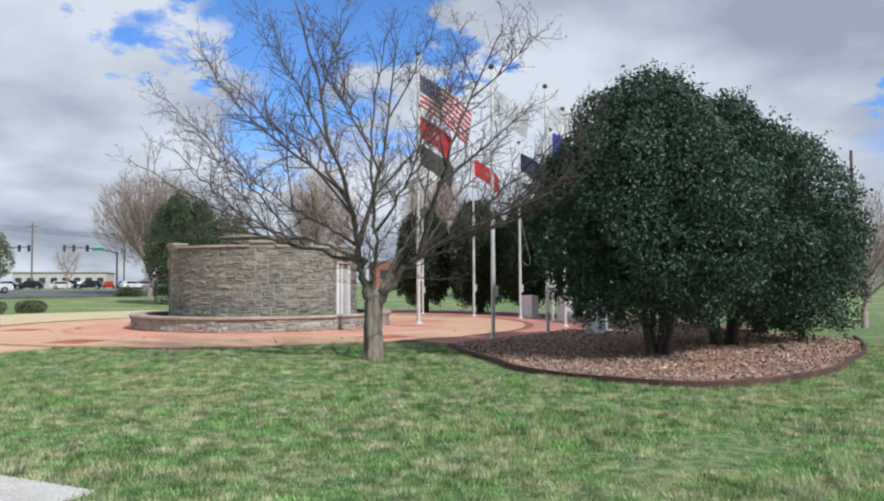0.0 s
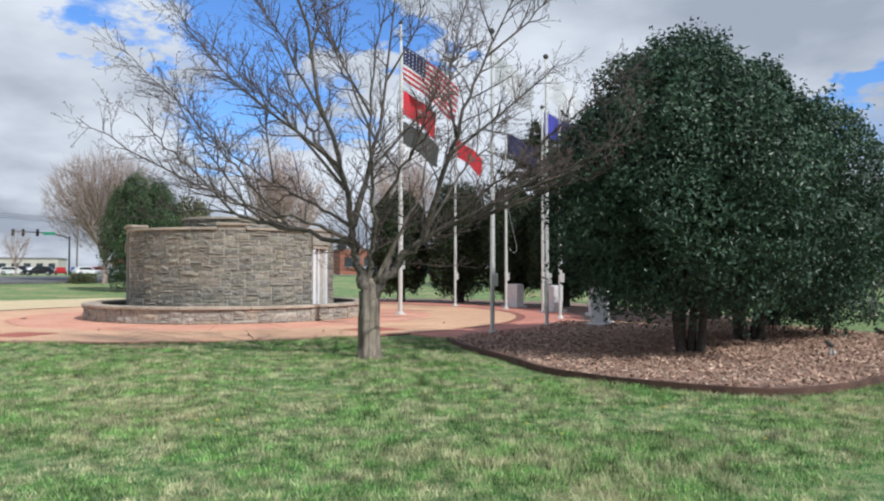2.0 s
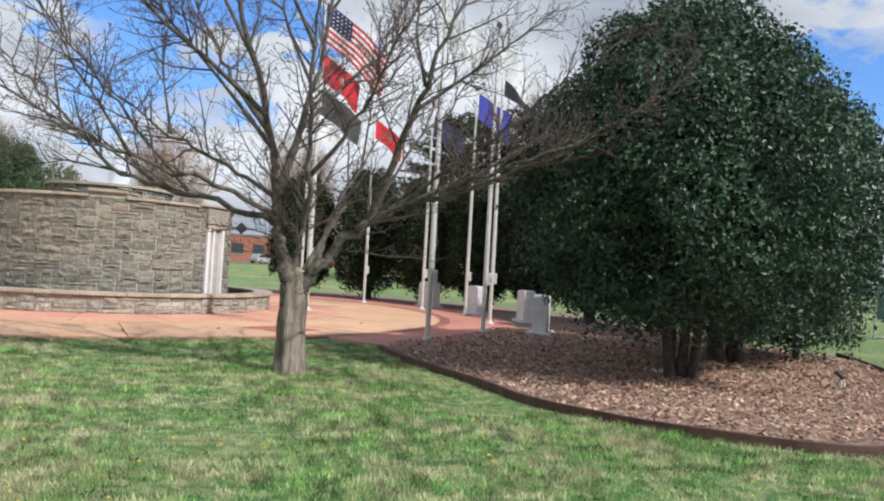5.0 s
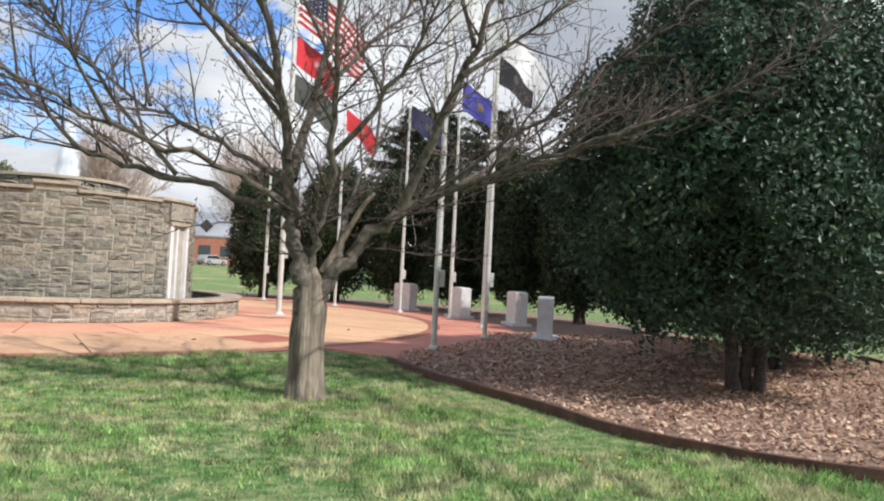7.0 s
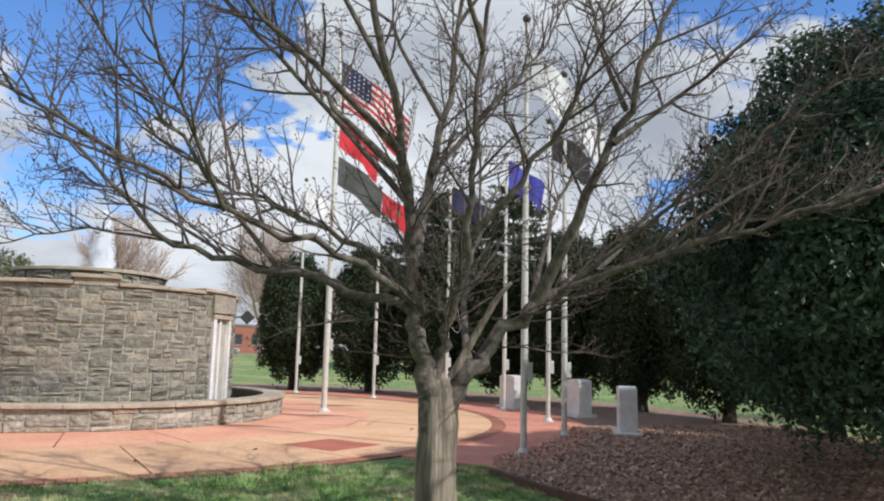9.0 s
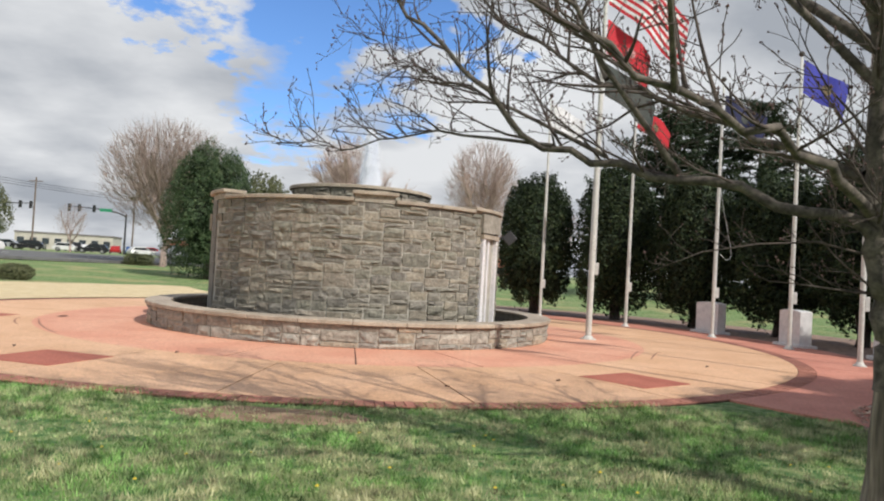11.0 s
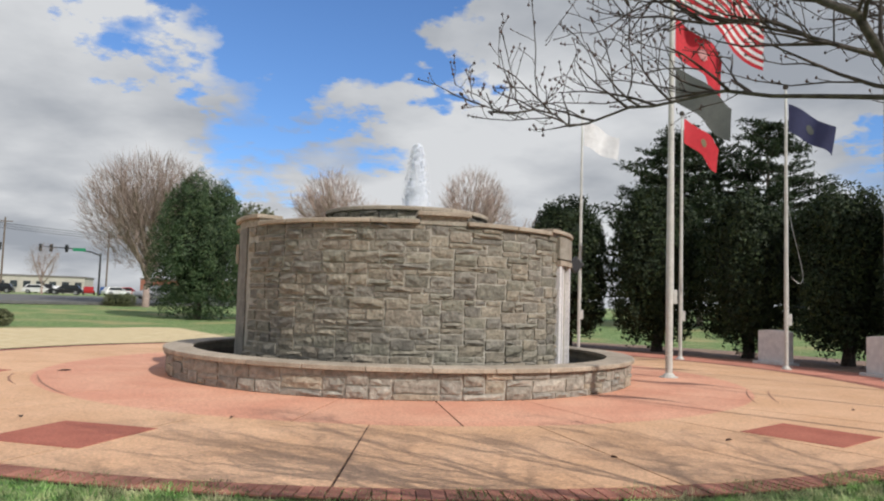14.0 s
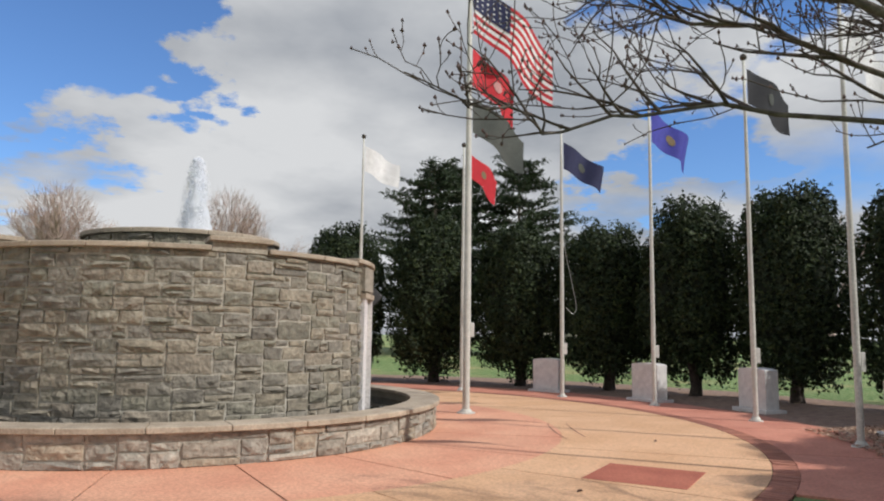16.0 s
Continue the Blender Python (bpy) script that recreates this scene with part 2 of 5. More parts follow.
M["diamond"] = mat("red_panel_concrete", (0.34, 0.1, 0.065), (0.42, 0.14, 0.09), 1.5, 0.85, 0.25, 30.0, dist=0.006)
M["scuff"] = mat("tyre_scuff", (0.25, 0.12, 0.08), (0.36, 0.18, 0.12), 8.0, 0.9)
M["joint"] = mat("joint_dirt", (0.06, 0.035, 0.025), (0.11, 0.06, 0.045), 5.0, 0.95)
M["concrete"] = mat("sidewalk_concrete", (0.48, 0.45, 0.4), (0.6, 0.57, 0.51), 2.0, 0.9, 0.3, 45.0)
M["asphalt"] = mat("asphalt", (0.1, 0.1, 0.1), (0.15, 0.15, 0.148), 2.0, 0.9, 0.4, 50.0)
STONES = [(0.21, 0.195, 0.165), (0.25, 0.23, 0.185), (0.18, 0.168, 0.145), (0.26, 0.23, 0.18), (0.21, 0.2, 0.16), (0.275, 0.245, 0.195), (0.2, 0.19, 0.155), (0.22, 0.205, 0.175), (0.25, 0.22, 0.178), (0.235, 0.217, 0.178)]
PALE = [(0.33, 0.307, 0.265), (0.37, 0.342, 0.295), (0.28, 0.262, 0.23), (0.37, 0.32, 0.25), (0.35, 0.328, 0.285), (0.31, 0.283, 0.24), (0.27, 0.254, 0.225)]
M["stone"] = tinted("ashlar_stone", STONES, 0.12)
M["stone_far"] = tinted("ashlar_stone_joined", STONES, 0.12, True)
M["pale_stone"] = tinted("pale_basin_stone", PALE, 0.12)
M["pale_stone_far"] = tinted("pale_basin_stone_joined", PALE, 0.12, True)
M["quoin"] = mat("pale_cut_stone", (0.25, 0.225, 0.185), (0.34, 0.31, 0.26), 5.0, 0.9, 0.8, 18.0, spread=0.1, dist=0.02)
M["mortar"] = mat("pale_mortar", (0.33, 0.31, 0.268), (0.44, 0.415, 0.362), 5.0, 0.95, 0.4, 50.0)
M["cap"] = mat("cut_limestone_cap", (0.32, 0.265, 0.205), (0.43, 0.365, 0.29), 3.0, 0.8, 0.3, 35.0, spread=0.12)
M["white"] = mat("white_panel", (0.68, 0.66, 0.68), (0.78, 0.76, 0.77), 2.0, 0.5, 0.05, 30.0)
M["granite"] = mat("pale_granite", (0.56, 0.56, 0.57), (0.68, 0.68, 0.68), 6.0, 0.55, 0.08, 180.0)
M["granite_dark"] = mat("lettering_grey", (0.25, 0.25, 0.27), (0.3, 0.3, 0.31), 6.0, 0.6, 0.05)
M["bark"] = mat("ridged_bark", (0.1, 0.083, 0.066), (0.29, 0.245, 0.195), 9.0, 0.95, 0.9, 30.0, dist=0.02)
for node in M["bark"].node_tree.nodes:
    if node.bl_idname == "ShaderNodeTexNoise":
        squeeze = M["bark"].node_tree.nodes.new("ShaderNodeVectorMath")
        squeeze.operation = "MULTIPLY"
        squeeze.inputs[1].default_value = (1.6, 1.6, 0.16)
        link = node.inputs["Vector"].links[0]
        M["bark"].node_tree.links.new(link.from_socket, squeeze.inputs[0])
        M["bark"].node_tree.links.new(squeeze.outputs[0], node.inputs["Vector"])
M["twig"] = mat("grey_brown_twig", (0.058, 0.045, 0.039), (0.118, 0.093, 0.08), 9.0, 0.9, 0.2, 40.0)
M["bough"] = mat("bough_bark", (0.055, 0.047, 0.041), (0.16, 0.138, 0.114), 12.0, 0.95, 0.6, 40.0, dist=0.01)
M["bud"] = mat("dark_red_bud", (0.08, 0.05, 0.046), (0.14, 0.08, 0.07), 20.0, 0.7, 0.0)
M["farwood"] = mat("far_bare_wood", (0.25, 0.19, 0.165), (0.38, 0.3, 0.265), 3.0, 0.95, 0.1)
M["pinkwood"] = mat("budding_twigs", (0.36, 0.27, 0.24), (0.46, 0.36, 0.32), 3.0, 0.95, 0.1)
M["holly_trunk"] = mat("holly_bark", (0.04, 0.033, 0.028), (0.09, 0.072, 0.06), 12.0, 0.95, 0.6)
M["holly"] = leaf_mat("holly_leaf", (0.02, 0.046, 0.029), (0.042, 0.083, 0.05), (0.095, 0.15, 0.088), 0.44, 0.1)
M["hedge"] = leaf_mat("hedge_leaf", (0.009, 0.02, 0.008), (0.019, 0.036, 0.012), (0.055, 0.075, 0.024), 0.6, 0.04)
M["cedar"] = leaf_mat("evergreen_leaf", (0.028, 0.055, 0.024), (0.052, 0.094, 0.04), (0.12, 0.155, 0.07), 0.5, 0.1)
M["pine"] = leaf_mat("pine_needle", (0.02, 0.036, 0.02), (0.035, 0.055, 0.028), (0.06, 0.075, 0.035), 0.6, 0.05)
M["leafy"] = leaf_mat("spring_leaf", (0.1, 0.115, 0.055), (0.15, 0.165, 0.085), (0.25, 0.25, 0.14), 0.6, 0.3)
# near-black colour that stands in for the shade deep inside a crown
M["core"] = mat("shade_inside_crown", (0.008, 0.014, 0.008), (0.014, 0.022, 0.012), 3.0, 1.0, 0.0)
M["mulch"] = mat("mulch_bed", (0.2, 0.13, 0.1), (0.34, 0.235, 0.18), 5.0, 0.95, 0.8, 35.0, dist=0.03)
M["soil"] = mat("worn_soil", (0.19, 0.115, 0.07), (0.34, 0.235, 0.15), 4.0, 0.95, 0.8, 40.0, dist=0.02)
M["chip"] = tinted("wood_chip", [(0.415, 0.256, 0.177), (0.512, 0.348, 0.25), (0.317, 0.189, 0.134), (0.6, 0.464, 0.342), (0.415, 0.268, 0.195), (0.305, 0.195, 0.144)], 0.15, True, 0.9, 30, 0.2)
M["edging"] = mat("rusty_edging", (0.06, 0.032, 0.024), (0.12, 0.062, 0.044), 4.0, 0.85, 0.4, 40.0)
M["pole"] = mat("satin_aluminium_pole", (0.5, 0.5, 0.47), (0.58, 0.58, 0.55), 3.0, 0.5, 0.05, 40.0, 0.0)
M["box"] = plain("grey_box", (0.55, 0.55, 0.53), 0.5, 0.2)
M["ball"] = plain("dark_finial", (0.09, 0.08, 0.07), 0.35, 0.6)
M["red"] = plain("red_cloth", (0.55, 0.025, 0.04), 0.8)
M["navy"] = plain("navy_cloth", (0.025, 0.03, 0.09), 0.8)
M["blue"] = plain("blue_cloth", (0.05, 0.055, 0.36), 0.8)
M["black"] = plain("black_cloth", (0.025, 0.027, 0.035), 0.8)
M["grey"] = plain("grey_green_cloth", (0.085, 0.095, 0.09), 0.8)
M["cloth"] = plain("white_cloth", (0.75, 0.76, 0.78), 0.8)
M["pale_cloth"] = plain("pale_red_cloth", (0.6, 0.3, 0.3), 0.8)
M["gilt"] = plain("dull_gold_print", (0.22, 0.17, 0.1), 0.8)
M["flank"] = mat("smooth_grey_render", (0.16, 0.15, 0.135), (0.24, 0.225, 0.2), 3.0, 0.9, 0.3, 30.0, dist=0.01)
M["steel"] = plain("dark_signal_steel", (0.06, 0.06, 0.065), 0.5, 0.5)
M["signal"] = plain("signal_black", (0.02, 0.02, 0.02), 0.5)
M["sign"] = plain("green_sign", (0.02, 0.24, 0.12), 0.5)
M["wood"] = mat("utility_pole_wood", (0.12, 0.09, 0.07), (0.2, 0.16, 0.13), 5.0, 0.9)
M["screen"] = mat("green_windscreen", (0.015, 0.05, 0.05), (0.025, 0.07, 0.065), 2.0, 0.8, 0.2)
M["wire"] = plain("galvanised_wire", (0.45, 0.46, 0.46), 0.4, 0.6)
M["tyre"] = plain("tyre_rubber", (0.02, 0.02, 0.02), 0.8)
M["glass"] = plain("dark_car_glass", (0.02, 0.025, 0.03), 0.08)
M["rim"] = plain("alloy_rim", (0.4, 0.4, 0.42), 0.35, 0.8)
M["hydrant"] = plain("yellow_paint", (0.6, 0.45, 0.03), 0.5)
M["brick"] = mat("red_brick_wall", (0.26, 0.1, 0.07), (0.34, 0.14, 0.1), 3.0, 0.9)
M["stucco"] = mat("pale_render", (0.44, 0.41, 0.37), (0.52, 0.49, 0.44), 1.0, 0.9)
M["roof"] = mat("grey_roof", (0.16, 0.15, 0.15), (0.22, 0.2, 0.2), 2.0, 0.9)
M["window"] = plain("dark_window", (0.04, 0.05, 0.06), 0.1)


def paint(name, c):
    return plain("car_paint_" + name, c, 0.25, 0.2)


def water_mat():
    m = bpy.data.materials.new("pool_water")
    m.use_nodes = True
    n, ln = m.node_tree.nodes, m.node_tree.links
    p = n["Principled BSDF"]
    p.inputs["Base Color"].default_value, p.inputs["Roughness"].default_value = (0.012, 0.017, 0.02, 1), 0.06
    wv = n.new("ShaderNodeTexNoise")
    wv.inputs["Scale"].default_value = 6.0
    bp = n.new("ShaderNodeBump")
    bp.inputs["Strength"].default_value, bp.inputs["Distance"].default_value = 0.4, 0.03
    ln.new(wv.outputs["Fac"], bp.inputs["Height"]); ln.new(bp.outputs[0], p.inputs["Normal"])
    return m


def spray_mat():
    m = bpy.data.materials.new("white_water_spray")
    m.use_nodes = True
    n, ln = m.node_tree.nodes, m.node_tree.links
    p = n["Principled BSDF"]
    p.inputs["Base Color"].default_value, p.inputs["Roughness"].default_value = (0.93, 0.95, 0.98, 1), 0.7
    tr = n.new("ShaderNodeBsdfTranslucent"); tr.inputs["Color"].default_value = (0.92, 0.95, 1, 1)
    mx = n.new("ShaderNodeMixShader"); mx.inputs[0].default_value = 0.5
    ln.new(p.outputs[0], mx.inputs[1]); ln.new(tr.outputs[0], mx.inputs[2])
    ln.new(mx.outputs[0], n["Material Output"].inputs["Surface"])
    return m


M["water"], M["spray"] = water_mat(), spray_mat()


# ---- mesh helpers ----
def raw(name, verts, faces, material, parent=None, label="", smooth=False):
    me = bpy.data.meshes.new(name)
    me.from_pydata(verts, [], faces)
    me.update()
    for mt in material if isinstance(material, (list, tuple)) else [material]:
        me.materials.append(mt)
    if smooth:
        me.shade_smooth()
    ob = new(name, me)
    ob.parent = parent
    if label:
        ob["label"] = label
    return ob


def quads(name, v, material, parent=None, n=4, smooth=False):
    """A mesh from an array of loose n-sided faces: v has the shape (count, n, 3)."""
    count = len(v)
    me = bpy.data.meshes.new(name)
    me.vertices.add(count * n)
    me.vertices.foreach_set("co", np.asarray(v, np.float32).ravel())
    me.loops.add(count * n)
    me.loops.foreach_set("vertex_index", np.arange(count * n, dtype=np.int32))
    me.polygons.add(count)
    me.polygons.foreach_set("loop_start", np.arange(0, count * n, n, dtype=np.int32))
    me.update(calc_edges=True)
    me.materials.append(material)
    ob = new(name, me)
    ob.parent = parent
    return ob


def part(name, bm, material, parent=None, label="", smooth=False):
    me = bpy.data.meshes.new(name)
    bm.to_mesh(me)
    bm.free()
    for mt in material if isinstance(material, (list, tuple)) else [material]:
        me.materials.append(mt)
    if smooth:
        me.shade_smooth()
    ob = new(name, me)
    ob.parent = parent
    if label:
        ob["label"] = label
    return ob


def box(sx, sy, sz, at=(0, 0, 0), bevel=0.0, bm=None, turn=0.0):
    """A box that stands on at, with bevelled edges."""
    out = bm or bmesh.new()
    made = bmesh.ops.create_cube(out, size=1.0)["verts"]
    bmesh.ops.scale(out, vec=(sx, sy, sz), verts=made)
    if turn:
        bmesh.ops.rotate(out, cent=(0, 0, 0), matrix=Matrix.Rotation(turn, 3, "Z"), verts=made)
    bmesh.ops.translate(out, vec=(at[0], at[1], at[2] + sz / 2), verts=made)
    if bevel:
        edges = {e for v in made for e in v.link_edges}
        bmesh.ops.bevel(out, geom=list(edges), offset=bevel, segments=2, affect="EDGES", profile=0.6)
    return out


def rod(bm, a, b, ra, rb, sides=10, caps=True):
    a, b = Vector(a), Vector(b)
    d = b - a
    made = bmesh.ops.create_cone(bm, cap_ends=caps, segments=sides, radius1=ra, radius2=rb, depth=d.length)["verts"]
    q = d.to_track_quat("Z", "Y").to_matrix().to_4x4()
    bmesh.ops.transform(bm, matrix=Matrix.Translation((a + b) / 2) @ q, verts=made)
    return bm


def ball(bm, at, r, u=12, v=8, flat=1.0):
    made = bmesh.ops.create_uvsphere(bm, u_segments=u, v_segments=v, radius=r)["verts"]
    bmesh.ops.transform(bm, matrix=Matrix.Translation(at) @ Matrix.Diagonal((1, 1, flat, 1)), verts=made)
    return bm


def tube(v, f, pts, radii, sides):
    o = len(v)
    prev = None
    for i, p in enumerate(pts):
        d = (pts[min(i + 1, len(pts) - 1)] - pts[max(i - 1, 0)])
        d = d.normalized() if d.length > 1e-9 else Vector((0, 0, 1))
        ref = prev if prev is not None else (Vector((1, 0, 0)) if abs(d.x) < 0.8 else Vector((0, 1, 0)))
        s = (ref - d * ref.dot(d)).normalized()
        prev = s
        b = d.cross(s)
        for k in range(sides):
            a = 2 * math.pi * k / sides
            v.append(p + (s * math.cos(a) + b * math.sin(a)) * radii[i])
    for i in range(len(pts) - 1):
        for k in range(sides):
            k2 = (k + 1) % sides
            f.append((o + i * sides + k, o + i * sides + k2, o + (i + 1) * sides + k2, o + (i + 1) * sides + k))
    f.append(tuple(o + (len(pts) - 1) * sides + k for k in range(sides)))


def catmull(ctrl, per=5):
    pts = []
    for i in range(len(ctrl) - 1):
        p0, p1, p2, p3 = (Vector(ctrl[min(max(k, 0), len(ctrl) - 1)]) for k in (i - 1, i, i + 1, i + 2))
        for k in range(per):
            t = k / per
            pts.append(0.5 * ((2 * p1) + (p2 - p0) * t + (2 * p0 - 5 * p1 + 4 * p2 - p3) * t * t + (3 * p1 - p0 - 3 * p2 + p3) * t ** 3))
    pts.append(Vector(ctrl[-1]))
    return pts


def arc_block(r0, r1, a0, a1, z0, z1, step=3.0):
    """Vertices and faces of a curved block between two radii and two angles in degrees, round the origin."""
    n = max(1, int(abs(a1 - a0) / step + 0.999))
    v, f = [], []
    for i in range(n + 1):
        a = radians(a0 + (a1 - a0) * i / n)
        c, s = math.cos(a), math.sin(a)
        v += [(r0 * c, r0 * s, z0), (r1 * c, r1 * s, z0), (r1 * c, r1 * s, z1), (r0 * c, r0 * s, z1)]
    for i in range(n):
        o = 4 * i
        for k in range(4):
            f.append((o + k, o + 4 + k, o + 4 + (k + 1) % 4, o + (k + 1) % 4)[::-1])
    f += [(0, 1, 2, 3)[::-1], (4 * n, 4 * n + 1, 4 * n + 2, 4 * n + 3)]
    return v, f


def thing(name, x, y, z=0.0, turn=0.0, label="", category="", group="", kind=""):
    ob = new(name)
    ob.empty_display_size = 0.2
    ob.matrix_basis = pose(x, y, z, 0, 0, turn)
    return tagged(ob, label, category, group, kind)


C = Vector((-7.42, 28.6, 0))          # the middle of the plaza
rng = np.random.default_rng(7)


def hgt(x, y):
    d = np.hypot(x - C.x, y - C.y)
    return np.minimum(np.maximum(d - 26.0, 0) * 0.024, 1.15) * np.clip((y - 12.0) / 18.0, 0, 1)


# ---- ground ----
def ground():
    xs = np.concatenate([[-3000, -900, -400, -200, -150, -110], np.arange(-84, 85, 3.0), [110, 150, 200, 400, 900, 3000]])
    v, f = [], []
    for y in xs:
        for x in xs:
            v.append((x, y + 30, float(hgt(x, y + 30)) - 0.012))
    n = len(xs)
    for j in range(n - 1):
        for i in range(n - 1):
            f.append((j * n + i, j * n + i + 1, (j + 1) * n + i + 1, (j + 1) * n + i))
    tagged(raw("ground", v, f, M["lawn"], smooth=True), "green spring lawn with dry tan patches", "lawn", kind="structure")


ground()


def bed_outline():
    """The rounded outline of the mulch bed under the hollies, from the plaza's corner round to the stones."""
    ctrl = [(0.06, 17.4), (0.35, 15.6), (0.88, 13.75), (1.25, 12.0), (1.75, 11.1), (2.5, 10.25), (3.45, 9.6), (4.3, 9.45), (5.6, 10.05), (7.2, 11.35), (8.4, 12.95), (9.75, 14.7), (11.2, 17.2), (12.2, 19.3)]
    pts = []
    for i in range(len(ctrl) - 1):
        p0, p1, p2, p3 = (Vector(ctrl[min(max(k, 0), len(ctrl) - 1)]) for k in (i - 1, i, i + 1, i + 2))
        for k in range(8):
            t = k / 8
            pts.append(0.5 * ((2 * p1) + (p2 - p0) * t + (2 * p0 - 5 * p1 + 4 * p2 - p3) * t * t + (3 * p1 - p0 - 3 * p2 + p3) * t ** 3))
    pts.append(Vector(ctrl[-1]))
    return pts


BED = bed_outline()


def polar(r, a):
    return Vector((C.x + r * math.cos(radians(a)), C.y + r * math.sin(radians(a))))


MULCH = BED + [polar(19.2, a) for a in range(-22, 84, 4)] + [polar(12.6, a) for a in range(82, -54, -4)]


def mulch_bed():
    bm = bmesh.new()
    vs = [bm.verts.new((p.x, p.y, 0.0)) for p in MULCH]
    face = bm.faces.new(vs)
    bmesh.ops.triangulate(bm, faces=[face])
    bmesh.ops.subdivide_edges(bm, edges=bm.edges[:], cuts=2, use_grid_fill=True)
    for v in bm.verts:
        if not v.is_boundary:
            v.co.z = 0.02 + 0.03 * noise.noise(v.co * 0.8)
    bmesh.ops.recalc_face_normals(bm, faces=bm.faces)
    ob = part("mulch_ground", bm, M["mulch"], smooth=True)
    if ob.data.polygons[0].normal.z < 0:
        ob.data.flip_normals()
    tagged(ob, "dark brown wood mulch bed under hollies and hedge", "mulch bed", kind="structure")


mulch_bed()


def inside(px_, py_, poly):
    x, y = np.asarray(px_), np.asarray(py_)
    r = np.zeros(x.shape, bool)
    for i in range(len(poly)):
        a, b = poly[i - 1], poly[i]
        hit_ = ((a.y > y) != (b.y > y)) & (x < (b.x - a.x) * (y - a.y) / (b.y - a.y + 1e-12) + a.x)
        r ^= hit_
    return r


def edging():
    v, f = [], []
    n = len(BED)
    for i, p in enumerate(BED):
        d = (BED[min(i + 1, n - 1)] - BED[max(i - 1, 0)]).normalized()
        s = Vector((d.y, -d.x)) * 0.035
        h = 0.1 + 0.012 * noise.noise(Vector((p.x, p.y, 0)) * 1.3)
        for q, z in ((p + s, -0.03), (p + s, h), (p - s, h), (p - s, -0.03)):
            v.append((q.x, q.y, z))
    for i in range(n - 1):
        for k in range(3):
            f.append((4 * i + k, 4 * i + k + 1, 4 * i + 5 + k, 4 * i + 4 + k))
    f += [(0, 1, 2, 3), (4 * n - 4, 4 * n - 3, 4 * n - 2, 4 * n - 1)]
    tagged(raw("garden_edging", v, f, M["edging"]), "rusty brown edging strip round the mulch bed", "garden edging", kind="structure")


edging()


# ---- plaza ----
SLABS = []


def sector(name, r0, r1, a0, a1, material, parent, top=0.02, gap=0.03):
    g0, g1 = math.degrees(gap / r1) / 2, math.degrees(gap / r1) / 2
    v, f = arc_block(r0 + 0.0008, r1 - 0.0008, a0 + g0, a1 - g1, -0.06, top)
    return raw(name, v, f, material, parent)


def plaza():
    base = thing("plaza", C.x, C.y, 0, label="round plaza of salmon stamped concrete with dark joints", category="plaza", kind="structure")
    v, f = arc_block(4.6, 10.9, -180, 180, -0.08, 0.006, 4)
    raw("joint_bed", v, f, M["joint"], base)
    st = 360 / 21
    for i in range(21):
        sector("slab", 5.0, 7.65, -83.2 + st * i, -83.2 + st * (i + 1), M["plaza_in"], base)
        sector("slab", 7.65, 10.9, -75.4 + st * i, -75.4 + st * (i + 1), M["plaza"], base)
    for i in range(15):
        sector("border_slab", 10.9, 11.25, -20 + 14.6667 * i, -20 + 14.6667 * (i + 1), M["ring"], base, 0.021, 0.004)
    v, f = arc_block(10.9, 11.25, -160, -20, -0.06, 0.008)
    raw("border_bed", v, f, M["joint"], base)
    for i in range(8):
        sector("apron_slab", 11.25, 13.35, -54 + st * i, -54 + st * (i + 1), M["plaza_red"], base)
    for i in range(3):
        sector("apron_slab", 11.25, 13.35, -107.5 - st * (i + 1), -107.5 - st * i, M["plaza"], base)
    for x, y, w, rot in ((-1.79, 21.03, 1.32, -6), (-11.1, 19.87, 1.32, 28), (-16.0, 25.9, 1.32, 40)):
        bm = box(w, w, 0.03, (x - C.x, y - C.y, -0.004), 0.004, turn=radians(45 + rot))
        part("panel", bm, M["diamond"], base, "darker red diamond panel let into the paving")


plaza()


def scuff(x0, y0, x1, y1, bend, width):
    """A thin curved tyre mark on the paving, fading in and out in width."""
    a, b = Vector((x0, y0)), Vector((x1, y1))
    side = Vector((-(b - a).y, (b - a).x)).normalized()
    v, f = [], []
    for i in range(25):
        t = i / 24
        p = a.lerp(b, t) + side * bend * 4 * t * (1 - t)
        w = width * (0.25 + 0.75 * math.sin(math.pi * t)) * (1 + 0.5 * noise.noise(Vector((t * 9, x0, 0))))
        for k in (-1, 1):
            q = p + side * w * k * 0.5
            v.append((q.x - C.x, q.y - C.y, 0.0245))
    for i in range(24):
        f.append((2 * i, 2 * i + 2, 2 * i + 3, 2 * i + 1))
    raw("scuff_mark", v, f, M["scuff"], bpy.data.objects["plaza"], "dark curved tyre scuff")


scuff(-14.4, 25.74, -12.56, 23.0, -0.12, 0.05)
scuff(-14.9, 25.84, -14.0, 24.2, -0.1, 0.04)
scuff(-0.1, 26.5, -1.0, 24.2, -0.07, 0.035)
scuff(0.31, 26.43, -0.54, 24.3, -0.05, 0.035)


def sidewalk():
    v, f = [(-9.9, 5.4, -0.05), (-3.75, 2.4, -0.05), (-3.2, 3.75, -0.05), (-9.3, 6.75, -0.05)], []
    v += [(x, y, 0.012) for x, y, _ in v]
    f = [(4, 5, 6, 7), (0, 1, 5, 4), (1, 2, 6, 5), (2, 3, 7, 6), (3, 0, 4, 7)]
    tagged(raw("pavement", v, f, M["concrete"]), "pale concrete sidewalk slab in the lawn", "sidewalk", kind="structure")


sidewalk()


